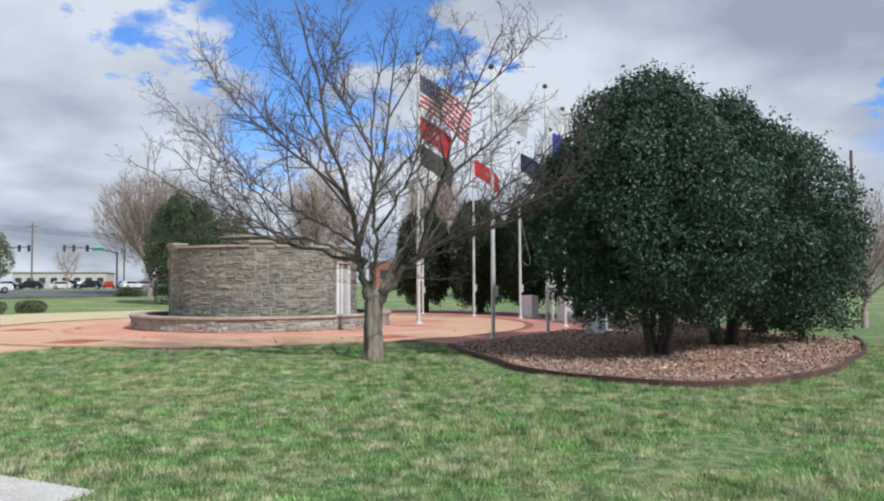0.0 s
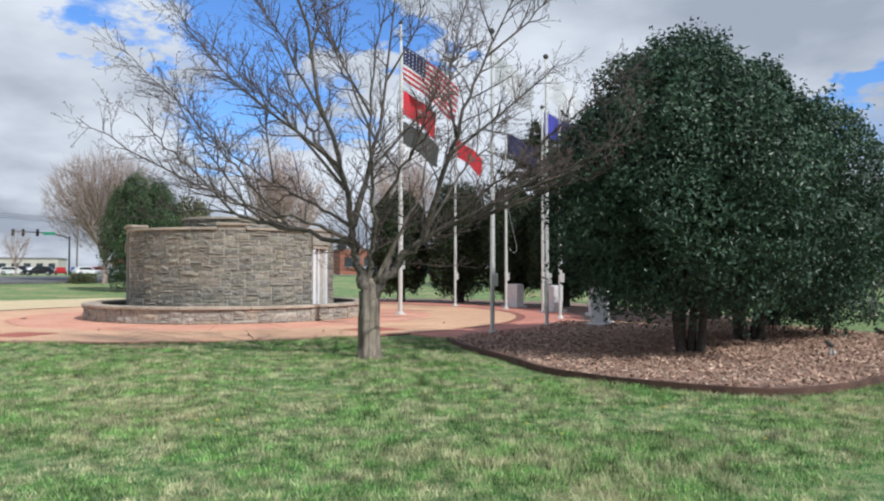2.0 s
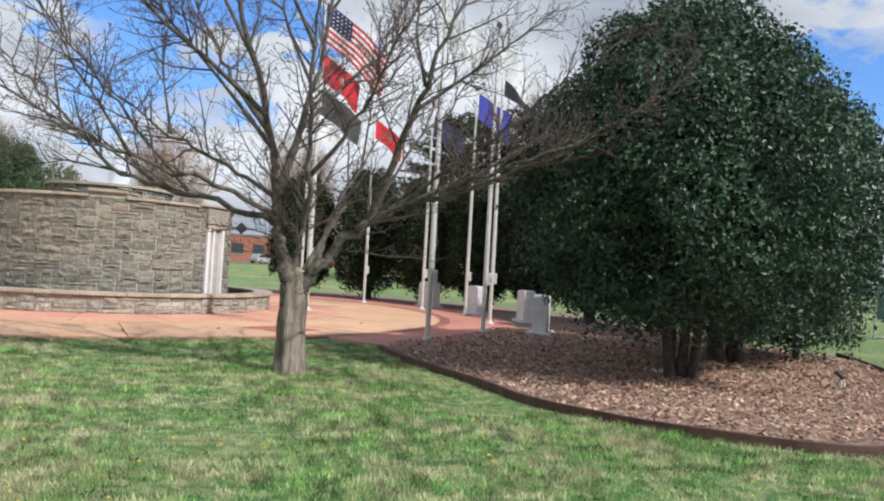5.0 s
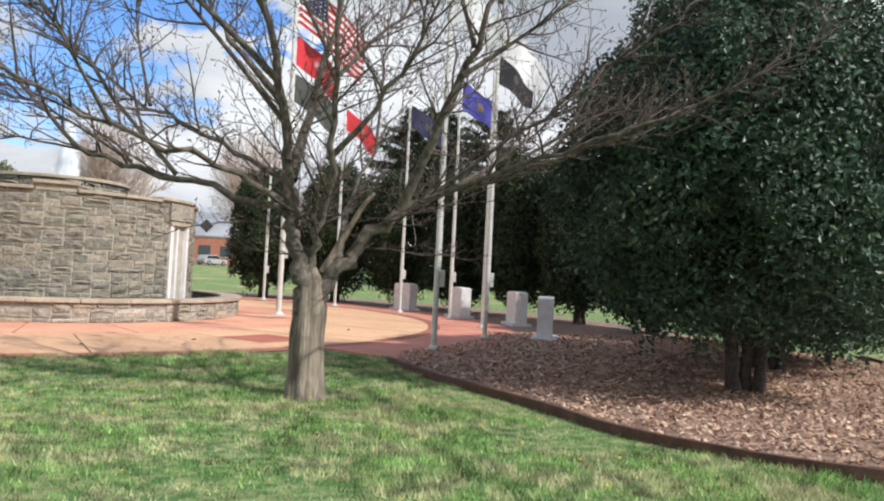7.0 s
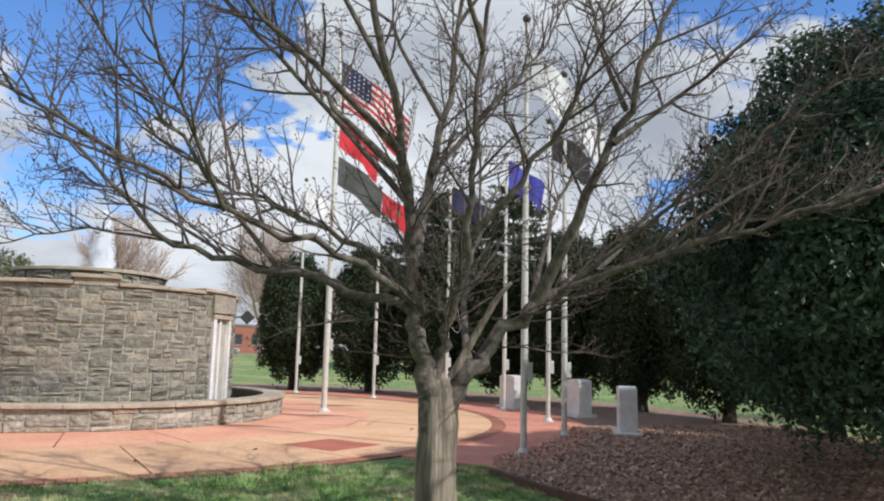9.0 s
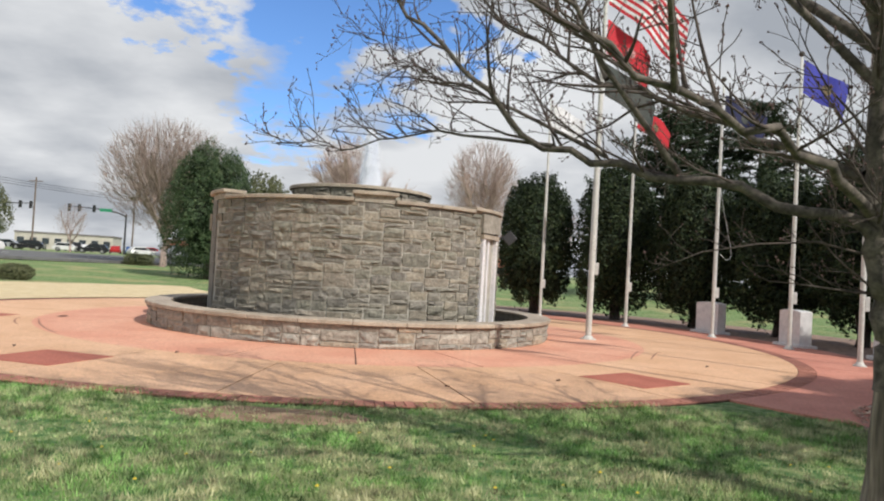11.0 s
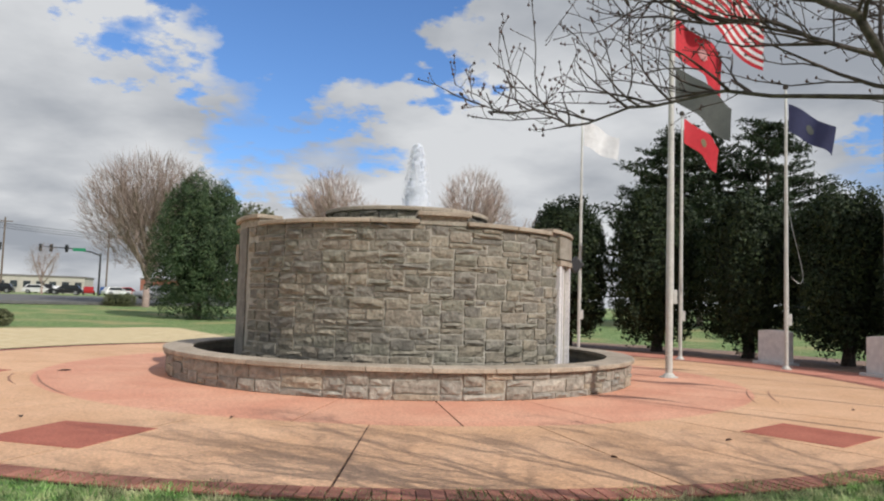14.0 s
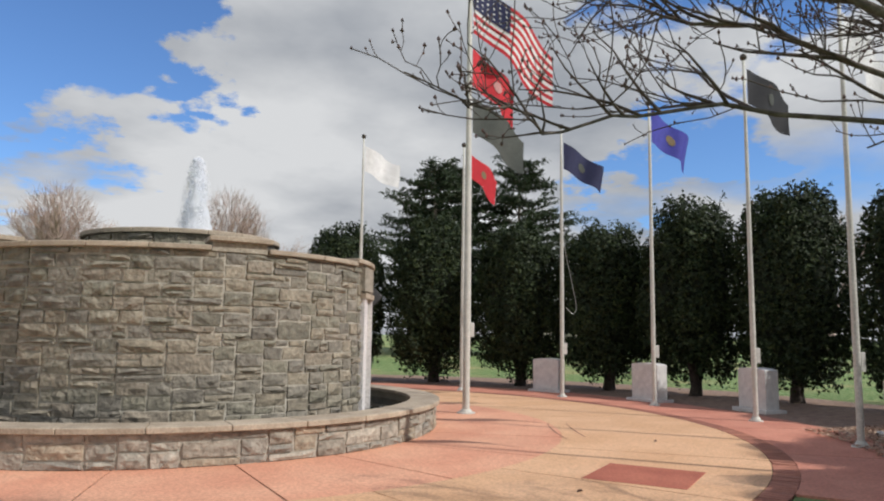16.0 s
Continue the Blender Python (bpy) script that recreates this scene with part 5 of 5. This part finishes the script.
def road():
    d = (ROAD_B - ROAD_A).normalized()
    s = Vector((-d.y, d.x))
    v, f = [], []
    for w0, w1 in ((-8.5, 9.5),):
        for p in (ROAD_A + s * w0, ROAD_B + s * w0, ROAD_B + s * w1, ROAD_A + s * w1):
            v.append((p.x, p.y, road_z(p.x, p.y)))
    f.append((0, 1, 2, 3))
    v += [(a, b, 0.6) for a, b, _ in v[:4]]
    f += [(0, 4, 5, 1), (1, 5, 6, 2), (2, 6, 7, 3), (3, 7, 4, 0)]
    tagged(raw("road", v, f, M["asphalt"]), "grey asphalt road at the far side of the lawn", "road", kind="structure")
    n = 24
    for k in range(n):
        p = ROAD_A.lerp(ROAD_B, (k + 0.3) / n)
        bm = box(3.0, 0.14, 0.008, (0, 0, 0))
        ob = part("lane_mark", bm, M["cloth"])
        ob.matrix_basis = pose(p.x, p.y, road_z(p.x, p.y) + 0.004, 0, 0, math.degrees(math.atan2(d.y, d.x)))
        tagged(ob, "white dashed lane mark on the road", "road marking", "lane marks", "structure")


road()


def car(x, y, z, turn, material, label, tall=1.0, boxy=0.0):
    base = thing("car", x, y, z, turn, label, "car", "cars by the road")
    length, wid = 4.5, 1.8
    low = [(-2.25, 0.35), (-2.25, 0.75), (-2.1, 0.85 * tall), (2.05, 0.85 * tall), (2.25, 0.62), (2.25, 0.32), (1.75, 0.25), (-1.8, 0.25)]
    top = [(-2.05 + 0.1 * boxy, 0.85 * tall), (-1.6 - 0.2 * boxy, 1.42 * tall), (0.25, 1.48 * tall), (1.15, 0.87 * tall)]

    def hull(prof, w, name, mt, parent):
        bm = bmesh.new()
        a = [bm.verts.new((px, -w / 2, pz)) for px, pz in prof]
        b = [bm.verts.new((px, w / 2, pz)) for px, pz in prof]
        bm.faces.new(a)
        bm.faces.new(b[::-1])
        for i in range(len(prof)):
            j = (i + 1) % len(prof)
            bm.faces.new((a[j], a[i], b[i], b[j]))
        bmesh.ops.recalc_face_normals(bm, faces=bm.faces)
        bmesh.ops.bevel(bm, geom=bm.edges[:], offset=0.06, segments=2, affect="EDGES")
        return part(name, bm, mt, parent)

    hull(low, wid, "body", material, base)
    hull(top, wid * 0.86, "roof", material, base)
    glass = [(px * 0.9 - 0.03, 0.9 * tall + (pz - 0.85 * tall) * 0.82) for px, pz in top]
    hull(glass, wid * 0.9, "side_window", M["glass"], base)
    for wx in (-1.4, 1.4):
        for wy in (-0.85, 0.85):
            bm = rod(bmesh.new(), (wx, wy - 0.1, 0.33), (wx, wy + 0.1, 0.33), 0.33, 0.33, 18)
            wh = part("wheel", bm, M["tyre"], base)
            bm = rod(bmesh.new(), (wx, wy - 0.112, 0.33), (wx, wy + 0.112, 0.33), 0.2, 0.2, 14)
            part("rim", bm, M["rim"], wh)


PAINTS = {k: paint(k, c) for k, c in (("white", (0.75, 0.75, 0.76)), ("black", (0.02, 0.02, 0.025)), ("silver", (0.42, 0.44, 0.47)), ("red", (0.4, 0.03, 0.03)), ("blue", (0.05, 0.1, 0.25)), ("teal", (0.05, 0.4, 0.45)))}
road_turn = math.degrees(math.atan2(ROAD_B.y - ROAD_A.y, ROAD_B.x - ROAD_A.x))
CARS = [(-45.03, 71.55, 46, "white", "white sport utility vehicle on the road"), (-50.32, 64.02, 46, "black", "black sport utility vehicle on the road"), (-56.11, 59.7, 226, "silver", "silver sport utility vehicle on the road"),
        (-29.5, 87.29, 46, "black", "dark pickup like utility vehicle on the road"), (-33.69, 89.18, 226, "silver", "silver car on the far lane"), (-24.57, 98.54, 226, "white", "white utility vehicle on the far lane"),
        (-4.18, 114.99, 46, "silver", "silver car passing behind the fountain"), (4.3, 127.03, 226, "black", "dark car passing behind the trees"), (-80.67, 147.94, 111, "black", "dark car waiting at the crossing"),
        (-77.25, 152.96, 111, "black", "black car waiting at the crossing"), (-73.34, 151.31, 111, "white", "white car waiting at the crossing"), (-74.56, 127.46, 111, "silver", "silver car waiting at the crossing"),
        (-69.13, 138.67, 111, "black", "dark utility vehicle waiting at the crossing"), (-63.88, 142.51, 111, "red", "red car waiting at the crossing"), (-59.16, 137.95, 111, "blue", "blue car waiting at the crossing"), (-54.57, 131.29, 46, "white", "white car near the signal"),
        (-70.2, 114.8, 20, "black", "dark car in the line at the crossing"), (-71.7, 122.8, 15, "silver", "silver car in the line at the crossing"), (-66.7, 118.8, 200, "black", "dark car in the line at the crossing"), (-65.7, 128.8, 20, "white", "white car in the line at the crossing"),
        (-57.8, 120.8, 195, "black", "dark car in the line at the crossing"), (-53.3, 132.8, 15, "red", "red car in the line at the crossing"), (-48.1, 126.8, 200, "silver", "silver car in the line at the crossing"), (-48.6, 138.8, 15, "black", "dark car in the line at the crossing")]
for cx_, cy_, ct, c, lab in CARS:
    car(cx_, cy_, max(road_z(cx_, cy_), float(hgt(cx_, cy_))) if abs((Vector((cx_, cy_)) - ROAD_A).dot(Vector((ROAD_A.y - ROAD_B.y, ROAD_B.x - ROAD_A.x)).normalized())) < 10 else float(hgt(cx_, cy_)), ct, PAINTS[c], lab, 1.15 if "utility" in lab else 1.0, 1.0 if "utility" in lab else 0.0)


def signal_mast(x, y, turn, reach, label):
    z = 1.1
    base = thing("traffic_signal", x, y, z, turn, label, "traffic light", "traffic signals at the crossing")
    bm = bmesh.new()
    rod(bm, (0, 0, 0), (0, 0, 6.6), 0.17, 0.13, 10)
    part("mast", bm, M["steel"], base)
    v, f = [], []
    arm = [Vector((0, 0, 6.2)), Vector((-reach * 0.15, 0, 6.7)), Vector((-reach * 0.5, 0, 7.15)), Vector((-reach, 0, 7.35))]
    tube(v, f, arm, [0.12, 0.11, 0.09, 0.06], 8)
    raw("arm", v, f, M["steel"], base)
    for k in (0.55, 0.8, 0.97):
        head = part("signal_head", box(0.42, 0.3, 1.15, (-reach * k, -0.15, 6.55), 0.03), M["signal"], base)
        for i in range(3):
            bm = rod(bmesh.new(), (-reach * k, -0.3, 6.75 + i * 0.36), (-reach * k, -0.36, 6.75 + i * 0.36), 0.12, 0.12, 12)
            part("lens", bm, M["glass"], head)
    part("street_sign", box(1.9, 0.05, 0.5, (-reach * 0.35, -0.12, 6.75), 0.01), M["sign"], base, "green street name sign")


signal_mast(-55.31, 125.96, 5, 9.0, "dark steel traffic signal mast with a long arm")
signal_mast(-78.18, 122.45, -170, 9.0, "dark traffic signal mast across the crossing")


def utility_pole(x, y, height, label, arms=1):
    base = thing("utility_pole", x, y, float(hgt(x, y)), label=label, category="utility pole", group="utility poles")
    part("shaft", rod(bmesh.new(), (0, 0, -0.2), (0, 0, height), 0.16, 0.11, 10), M["wood"], base)
    for k in range(arms):
        part("crossarm", box(2.2, 0.12, 0.14, (0, 0, height - 0.7 - k), 0.01), M["wood"], base)


utility_pole(-69.24, 124.44, 11.5, "brown wooden utility pole by the road")
utility_pole(-60.88, 142.29, 11.0, "distant wooden utility pole by the road")
utility_pole(31.51, 52.18, 11.2, "dark wooden utility pole beyond the hollies", 0)


def cable(a, b, sag, label):
    pts = []
    for i in range(17):
        t = i / 16
        p = Vector(a).lerp(Vector(b), t)
        p.z -= sag * 4 * t * (1 - t)
        pts.append(p)
    v, f = [], []
    tube(v, f, pts, [0.03] * 17, 4)
    tagged(raw("overhead_cable", v, f, M["signal"]), label, "cable", "overhead cables")


for k in range(3):
    cable((-107.46, 71.85, 17.5 + k * 0.8), (-69.24, 124.44, 11.0 + k * 0.35), 1.0, "thin black overhead cable beside the road")
    cable((-69.24, 124.44, 11.0 + k * 0.35), (-1.81, 156.99, 10.5 + k * 0.4), 1.2, "thin black overhead cable beside the road")


def house(name, x, y, turn, w, d, h, wall, roofed, label, cols=5):
    base = thing(name, x, y, 1.0, turn, label, "building", "buildings across the road")
    part("wall", box(w, d, h, (0, 0, -0.5), 0.03), M[wall], base)
    if roofed:
        bm = bmesh.new()
        v = [bm.verts.new(p) for p in ((-w / 2 - 0.4, -d / 2 - 0.4, h - 0.5), (w / 2 + 0.4, -d / 2 - 0.4, h - 0.5), (w / 2 + 0.4, d / 2 + 0.4, h - 0.5), (-w / 2 - 0.4, d / 2 + 0.4, h - 0.5), (-w / 2 + 1, 0, h + 2), (w / 2 - 1, 0, h + 2))]
        for q in ((0, 1, 5, 4), (1, 2, 5), (2, 3, 4, 5), (3, 0, 4), (3, 2, 1, 0)):
            bm.faces.new([v[i] for i in q])
        part("roof", bm, M["roof"], base)
    else:
        part("parapet", box(w + 0.3, d + 0.3, 0.4, (0, 0, h - 0.5), 0.02), M["roof"], base)
    for i in range(cols):
        wx = -w / 2 + w * (i + 0.5) / cols
        win = part("window", box(w / cols * 0.55, 0.1, h * 0.35, (wx, -d / 2 - 0.04, h * 0.3)), M["window"], base)
        part("sill", box(w / cols * 0.62, 0.16, 0.1, (wx, -d / 2 - 0.08, h * 0.3 - 0.12)), M["stucco"], win)


house("shop_building", -97.73, 193.46, 14, 22, 12, 4.4, "stucco", False, "long pale low shop building across the road", 8)
house("shop_building", -87.9, 111.56, 26, 16, 10, 5.5, "brick", True, "brown building with a pitched roof across the road", 4)
house("shop_building", -61.27, 199.26, 14, 26, 12, 4.6, "brick", False, "low red brick shop building across the road", 7)
house("shop_building", 0.85, 167.35, 12, 30, 12, 6.0, "brick", False, "red brick building behind the trees", 7)
house("shop_building", 61.98, 115.79, -31, 26, 12, 5.0, "stucco", True, "pale house beyond the fence", 6)


def clipped_shrub(x, y, rx, ry, h, seed, label):
    holly("clipped_shrub", x, y, rx, ry, 0.02, h, 3500, 0.1, seed, "leafy", label, "low clipped shrubs on the lawn", ((0, 0),), 0.05, 0.75, 0, 0.08)


clipped_shrub(-27.97, 43.53, 0.95, 0.6, 0.8, 101, "low clipped olive green shrub on the lawn")
clipped_shrub(-26.16, 45.09, 0.85, 0.6, 0.78, 102, "low clipped olive green shrub beside another")
clipped_shrub(-31.23, 72.66, 1.2, 0.9, 1.0, 103, "small clipped shrub near the bare tree")


def hydrant(x, y):
    base = thing("fire_hydrant", x, y, float(hgt(x, y)), label="yellow fire hydrant on the lawn by the road", category="hydrant")
    bm = rod(bmesh.new(), (0, 0, 0), (0, 0, 0.62), 0.13, 0.12, 12)
    part("barrel", bm, M["hydrant"], base, smooth=True)
    part("bonnet", ball(bmesh.new(), (0, 0, 0.64), 0.14, 12, 8, 0.8), M["hydrant"], base, smooth=True)
    for s in (-1, 1):
        part("nozzle", rod(bmesh.new(), (0, 0, 0.45), (s * 0.2, 0, 0.45), 0.06, 0.06, 10), M["hydrant"], base)


hydrant(-41.28, 59.57)


def straw_strip():
    n = 40
    v, f = [], []
    for i in range(n + 1):
        a = 120 + 80 * i / n
        r0 = 11.35 + 0.12 * noise.noise(Vector((i * 0.4, 0, 0)))
        r1 = 22.5 + 1.2 * noise.noise(Vector((i * 0.3, 5, 0)))
        for r in (r0, (r0 + r1) / 2, r1):
            p = polar(r, a)
            v.append((p.x, p.y, float(hgt(p.x, p.y)) + (0.012 if r == r1 else 0.03)))
    for i in range(n):
        for k in range(2):
            a = 3 * i + k
            f.append((a, a + 1, a + 4, a + 3))
    ob = raw("dormant_lawn", v, f, M["straw"], smooth=True)
    if ob.data.polygons[0].normal.z < 0:
        ob.data.flip_normals()
    tagged(ob, "strip of dormant straw coloured grass", "lawn", kind="structure")


straw_strip()


def screened_fence(p0, p1, n):
    base = thing("tennis_fence", p0[0], p0[1], float(hgt(*p0)), math.degrees(math.atan2(p1[1] - p0[1], p1[0] - p0[0])), "tall wire fence with dark green windscreen", "fence")
    length = math.hypot(p1[0] - p0[0], p1[1] - p0[1])
    for i in range(n + 1):
        part("post", rod(bmesh.new(), (length * i / n, 0, -0.2), (length * i / n, 0, 3.0), 0.035, 0.035, 8), M["wire"], base)
    for z in (0.1, 1.5, 2.98):
        part("rail", rod(bmesh.new(), (0, 0, z), (length, 0, z), 0.025, 0.025, 6), M["wire"], base)
    for i in range(n):
        part("windscreen", box(length / n - 0.1, 0.012, 1.55, (length * (i + 0.5) / n, -0.05, 0.75)), M["screen"], base)
    v, f = [], []
    x = 0.0
    while x < length:
        for s in (-1, 1):
            a, b = Vector((x, 0.0, 0.05)), Vector((x + s * 1.5, 0.0, 2.95))
            if 0 <= b.x <= length:
                tube(v, f, [a, b], [0.006, 0.006], 3)
        x += 0.28
    raw("wire_mesh", v, f, M["wire"], base)["kind"] = "stuff"


screened_fence((19.34, 25.72), (43.9, 16.06), 9)


def garden_spotlight(x, y, turn):
    base = thing("garden_spotlight", x, y, 0.02, turn, "small grey spotlight on a stake in the mulch", "lamp")
    part("stake", rod(bmesh.new(), (0, 0, -0.05), (0, 0, 0.22), 0.025, 0.02, 8), M["box"], base)
    part("head", rod(bmesh.new(), (0, -0.05, 0.2), (0, 0.08, 0.3), 0.04, 0.055, 12), M["ball"], base)
    part("junction_box", box(0.07, 0.05, 0.12, (0.13, 0, -0.01), 0.008), M["box"], base)


garden_spotlight(7.3, 13.6, 30)


def floodlight():
    base = thing("floodlight", -3.38, 28.85, 2.45, 0, "dark square floodlight on a short wall bracket", "lamp")
    part("bracket", rod(bmesh.new(), (-0.27, 0, 0.2), (0.0, 0, 0.25), 0.025, 0.025, 8), M["steel"], base)
    hd = part("head", box(0.3, 0.12, 0.3, (0, 0, 0), 0.02), M["steel"], base)
    hd.matrix_basis = pose(0.0, 0, 0.12, 0, 45, 0)


floodlight()


# ---- loose ground cover ----
def chips():
    n = 70000
    x, y = rng.uniform(0.3, 11.5, n), rng.uniform(9.9, 24, n)
    keep = inside(x, y, MULCH)
    x, y = x[keep], y[keep]
    n = len(x)
    a, s = rng.uniform(0, 6.283, n), rng.uniform(0.012, 0.036, n)
    w = s * rng.uniform(0.3, 0.6, n)
    t1, t2 = rng.normal(0, 0.35, n), rng.normal(0, 0.35, n)
    z = 0.05 + rng.uniform(0, 0.02, n)
    cx, sx = np.cos(a), np.sin(a)
    P = []
    for u, k in ((1, 1), (-1, 1), (-1, -1), (1, -1)):
        P.append(np.stack([x + u * s * cx - k * w * sx, y + u * s * sx + k * w * cx, z + u * s * t1 + k * w * t2], 1))
    v = np.stack(P, 1)
    ob = quads("bark_chips", v, M["chip"])
    tagged(ob, "loose light and dark bark chips over the bed", "bark chips", kind="stuff")


chips()


def grass(name, x0, x1, y0, y1, n, hgt0, wid, label):
    x, y = rng.uniform(x0, x1, n), rng.uniform(y0, y1, n)
    r = np.hypot(x - C.x, y - C.y)
    ang = np.degrees(np.arctan2(y - C.y, x - C.x))
    edge = 11.0 + 0.12 * np.sin(x * 5.1) + 0.08 * np.sin(x * 11.7 + 2)
    ok = (r > edge) & ~inside(x, y, MULCH)
    ok &= ~((r < 13.4) & ((ang > -53.5) & (ang < 85)))
    ok &= ~((r < 13.4) & ((ang < -107.5) & (ang > -159)))
    ok &= ~((x < -3.2 - (3.75 - y) * 0.41) & (np.abs(y - 3.08 + (x + 3.47) * 0.49) < 0.75))
    ok &= np.hypot(x + 1.72, y - 14.12) > 0.26
    ok &= (np.hypot((x + 6.9) / 1.1, (y - 16.75) / 0.45) > 0.8 + 0.5 * rng.random(n)) | (rng.random(n) < 0.3)
    # thin worn patches
    k = np.array([noise.noise(Vector((a * 0.55, b * 0.55, 3.0))) + 0.5 * noise.noise(Vector((a * 1.7, b * 1.7, 9.0))) for a, b in zip(x, y)])
    ok &= rng.random(n) < np.clip(0.95 - 1.1 * np.clip(k - 0.05, 0, 1), 0.25, 1)
    x, y, k = x[ok], y[ok], k[ok]
    n = len(x)
    a = rng.uniform(0, 6.283, n)
    h = hgt0 * rng.uniform(0.5, 1.4, n) * (1 - 0.9 * np.clip(k, -0.7, 0.7))
    w = wid * rng.uniform(0.7, 1.3, n)
    lean = rng.uniform(0.2, 0.9, n) * h
    la = rng.uniform(0, 6.283, n)
    z = np.full(n, -0.012)
    p0 = np.stack([x - w * np.cos(a), y - w * np.sin(a), z], 1)
    p1 = np.stack([x + w * np.cos(a), y + w * np.sin(a), z], 1)
    p2 = np.stack([x + lean * np.cos(la), y + lean * np.sin(la), z + h], 1)
    tagged(quads(name, np.stack([p0, p1, p2], 1), M["blade"], None, 3), label, "grass", kind="stuff")


grass("grass", -13.0, 11.5, 0.6, 18.6, 600000, 0.052, 0.006, "short spring grass blades with dry ones among them")


def dry_leaf(x, y, turn, s):
    v = [(-s, 0, 0.0), (-0.3 * s, 0.45 * s, 0.022), (0.5 * s, 0.4 * s, 0.03), (s, 0, 0.012), (0.5 * s, -0.4 * s, 0.026), (-0.3 * s, -0.45 * s, 0.02), (0.1 * s, 0, 0.004)]
    ob = raw("dry_leaf", v, [(0, 6, 1), (1, 6, 2), (2, 6, 3), (3, 6, 4), (4, 6, 5), (5, 6, 0)], M["joint"])
    ob.matrix_basis = pose(x, y, 0.022, 0, 0, turn)
    tagged(ob, "curled dark dry leaf lying on the paving", "leaf", "dry leaves on the paving")


for lx, ly, la, ls in ((-14.3, 26.6, 20, 0.14), (-9.6, 21.2, 70, 0.05), (-3.2, 20.4, 10, 0.05), (-12.2, 20.9, 120, 0.06), (-5.0, 19.2, 200, 0.05), (0.4, 23.6, 40, 0.06)):
    dry_leaf(lx, ly, la, ls)


def bare_patch(x, y, rx, ry, seed):
    v, f = [(x, y, 0.006)], []
    for i in range(28):
        a = 6.283 * i / 28
        k = 1 + 0.35 * noise.noise(Vector((math.cos(a) * 1.5, math.sin(a) * 1.5, seed)))
        v.append((x + rx * k * math.cos(a), y + ry * k * math.sin(a), -0.006))
        f.append((0, i + 1, (i + 1) % 28 + 1))
    tagged(raw("bare_soil", v, f, M["soil"]), "worn bare soil patch at the edge of the paving", "soil", kind="structure")


bare_patch(-6.9, 16.75, 1.1, 0.42, 1.0)


def dandelions():
    v, f = [], []
    q = random.Random(5)
    for i in range(150):
        x, y = q.uniform(-9, 6), q.uniform(6.8, 16.5)
        if bool(inside(np.array([x]), np.array([y]), MULCH)[0]):
            continue
        o, s, z = len(v), q.uniform(0.012, 0.02), q.uniform(0.025, 0.04)
        for k in range(6):
            v.append((x + s * math.cos(k * 1.047), y + s * math.sin(k * 1.047), z))
        v += [(x, y, z + s * 0.7), (x, y, z - 0.006)]
        f += [(o + k, o + (k + 1) % 6, o + 6) for k in range(6)] + [(o + (k + 1) % 6, o + k, o + 7) for k in range(6)]
    tagged(raw("dandelions", v, f, M["hydrant"]), "scattered small yellow dandelion flowers in the lawn", "flowers", kind="stuff")


dandelions()


def border_bricks():
    """The soldier course of the border band, brick by brick on the near side."""
    host = bpy.data.objects["plaza"]
    meshes = []
    q = random.Random(77)
    for k in range(5):
        bm = box(0.338 - 0.004 * k, 0.114 - 0.002 * k, 0.07, (0, 0, -0.05))
        for v in bm.verts:
            v.co += Vector((q.uniform(-0.003, 0.003), q.uniform(-0.003, 0.003), q.uniform(-0.002, 0.003)))
        me = bpy.data.meshes.new("brick")
        bm.to_mesh(me)
        bm.free()
        me.materials.append(M["ring_brick"])
        meshes.append(me)
    n = 216
    for i in range(n):
        a = -160 + 140 * (i + 0.5) / n
        ob = new("brick", q.choice(meshes))
        ob.parent = host
        ob.matrix_basis = pose(11.075 * math.cos(radians(a)), 11.075 * math.sin(radians(a)), q.uniform(-0.002, 0.003), 0, 0, a + q.uniform(-0.4, 0.4))


border_bricks()
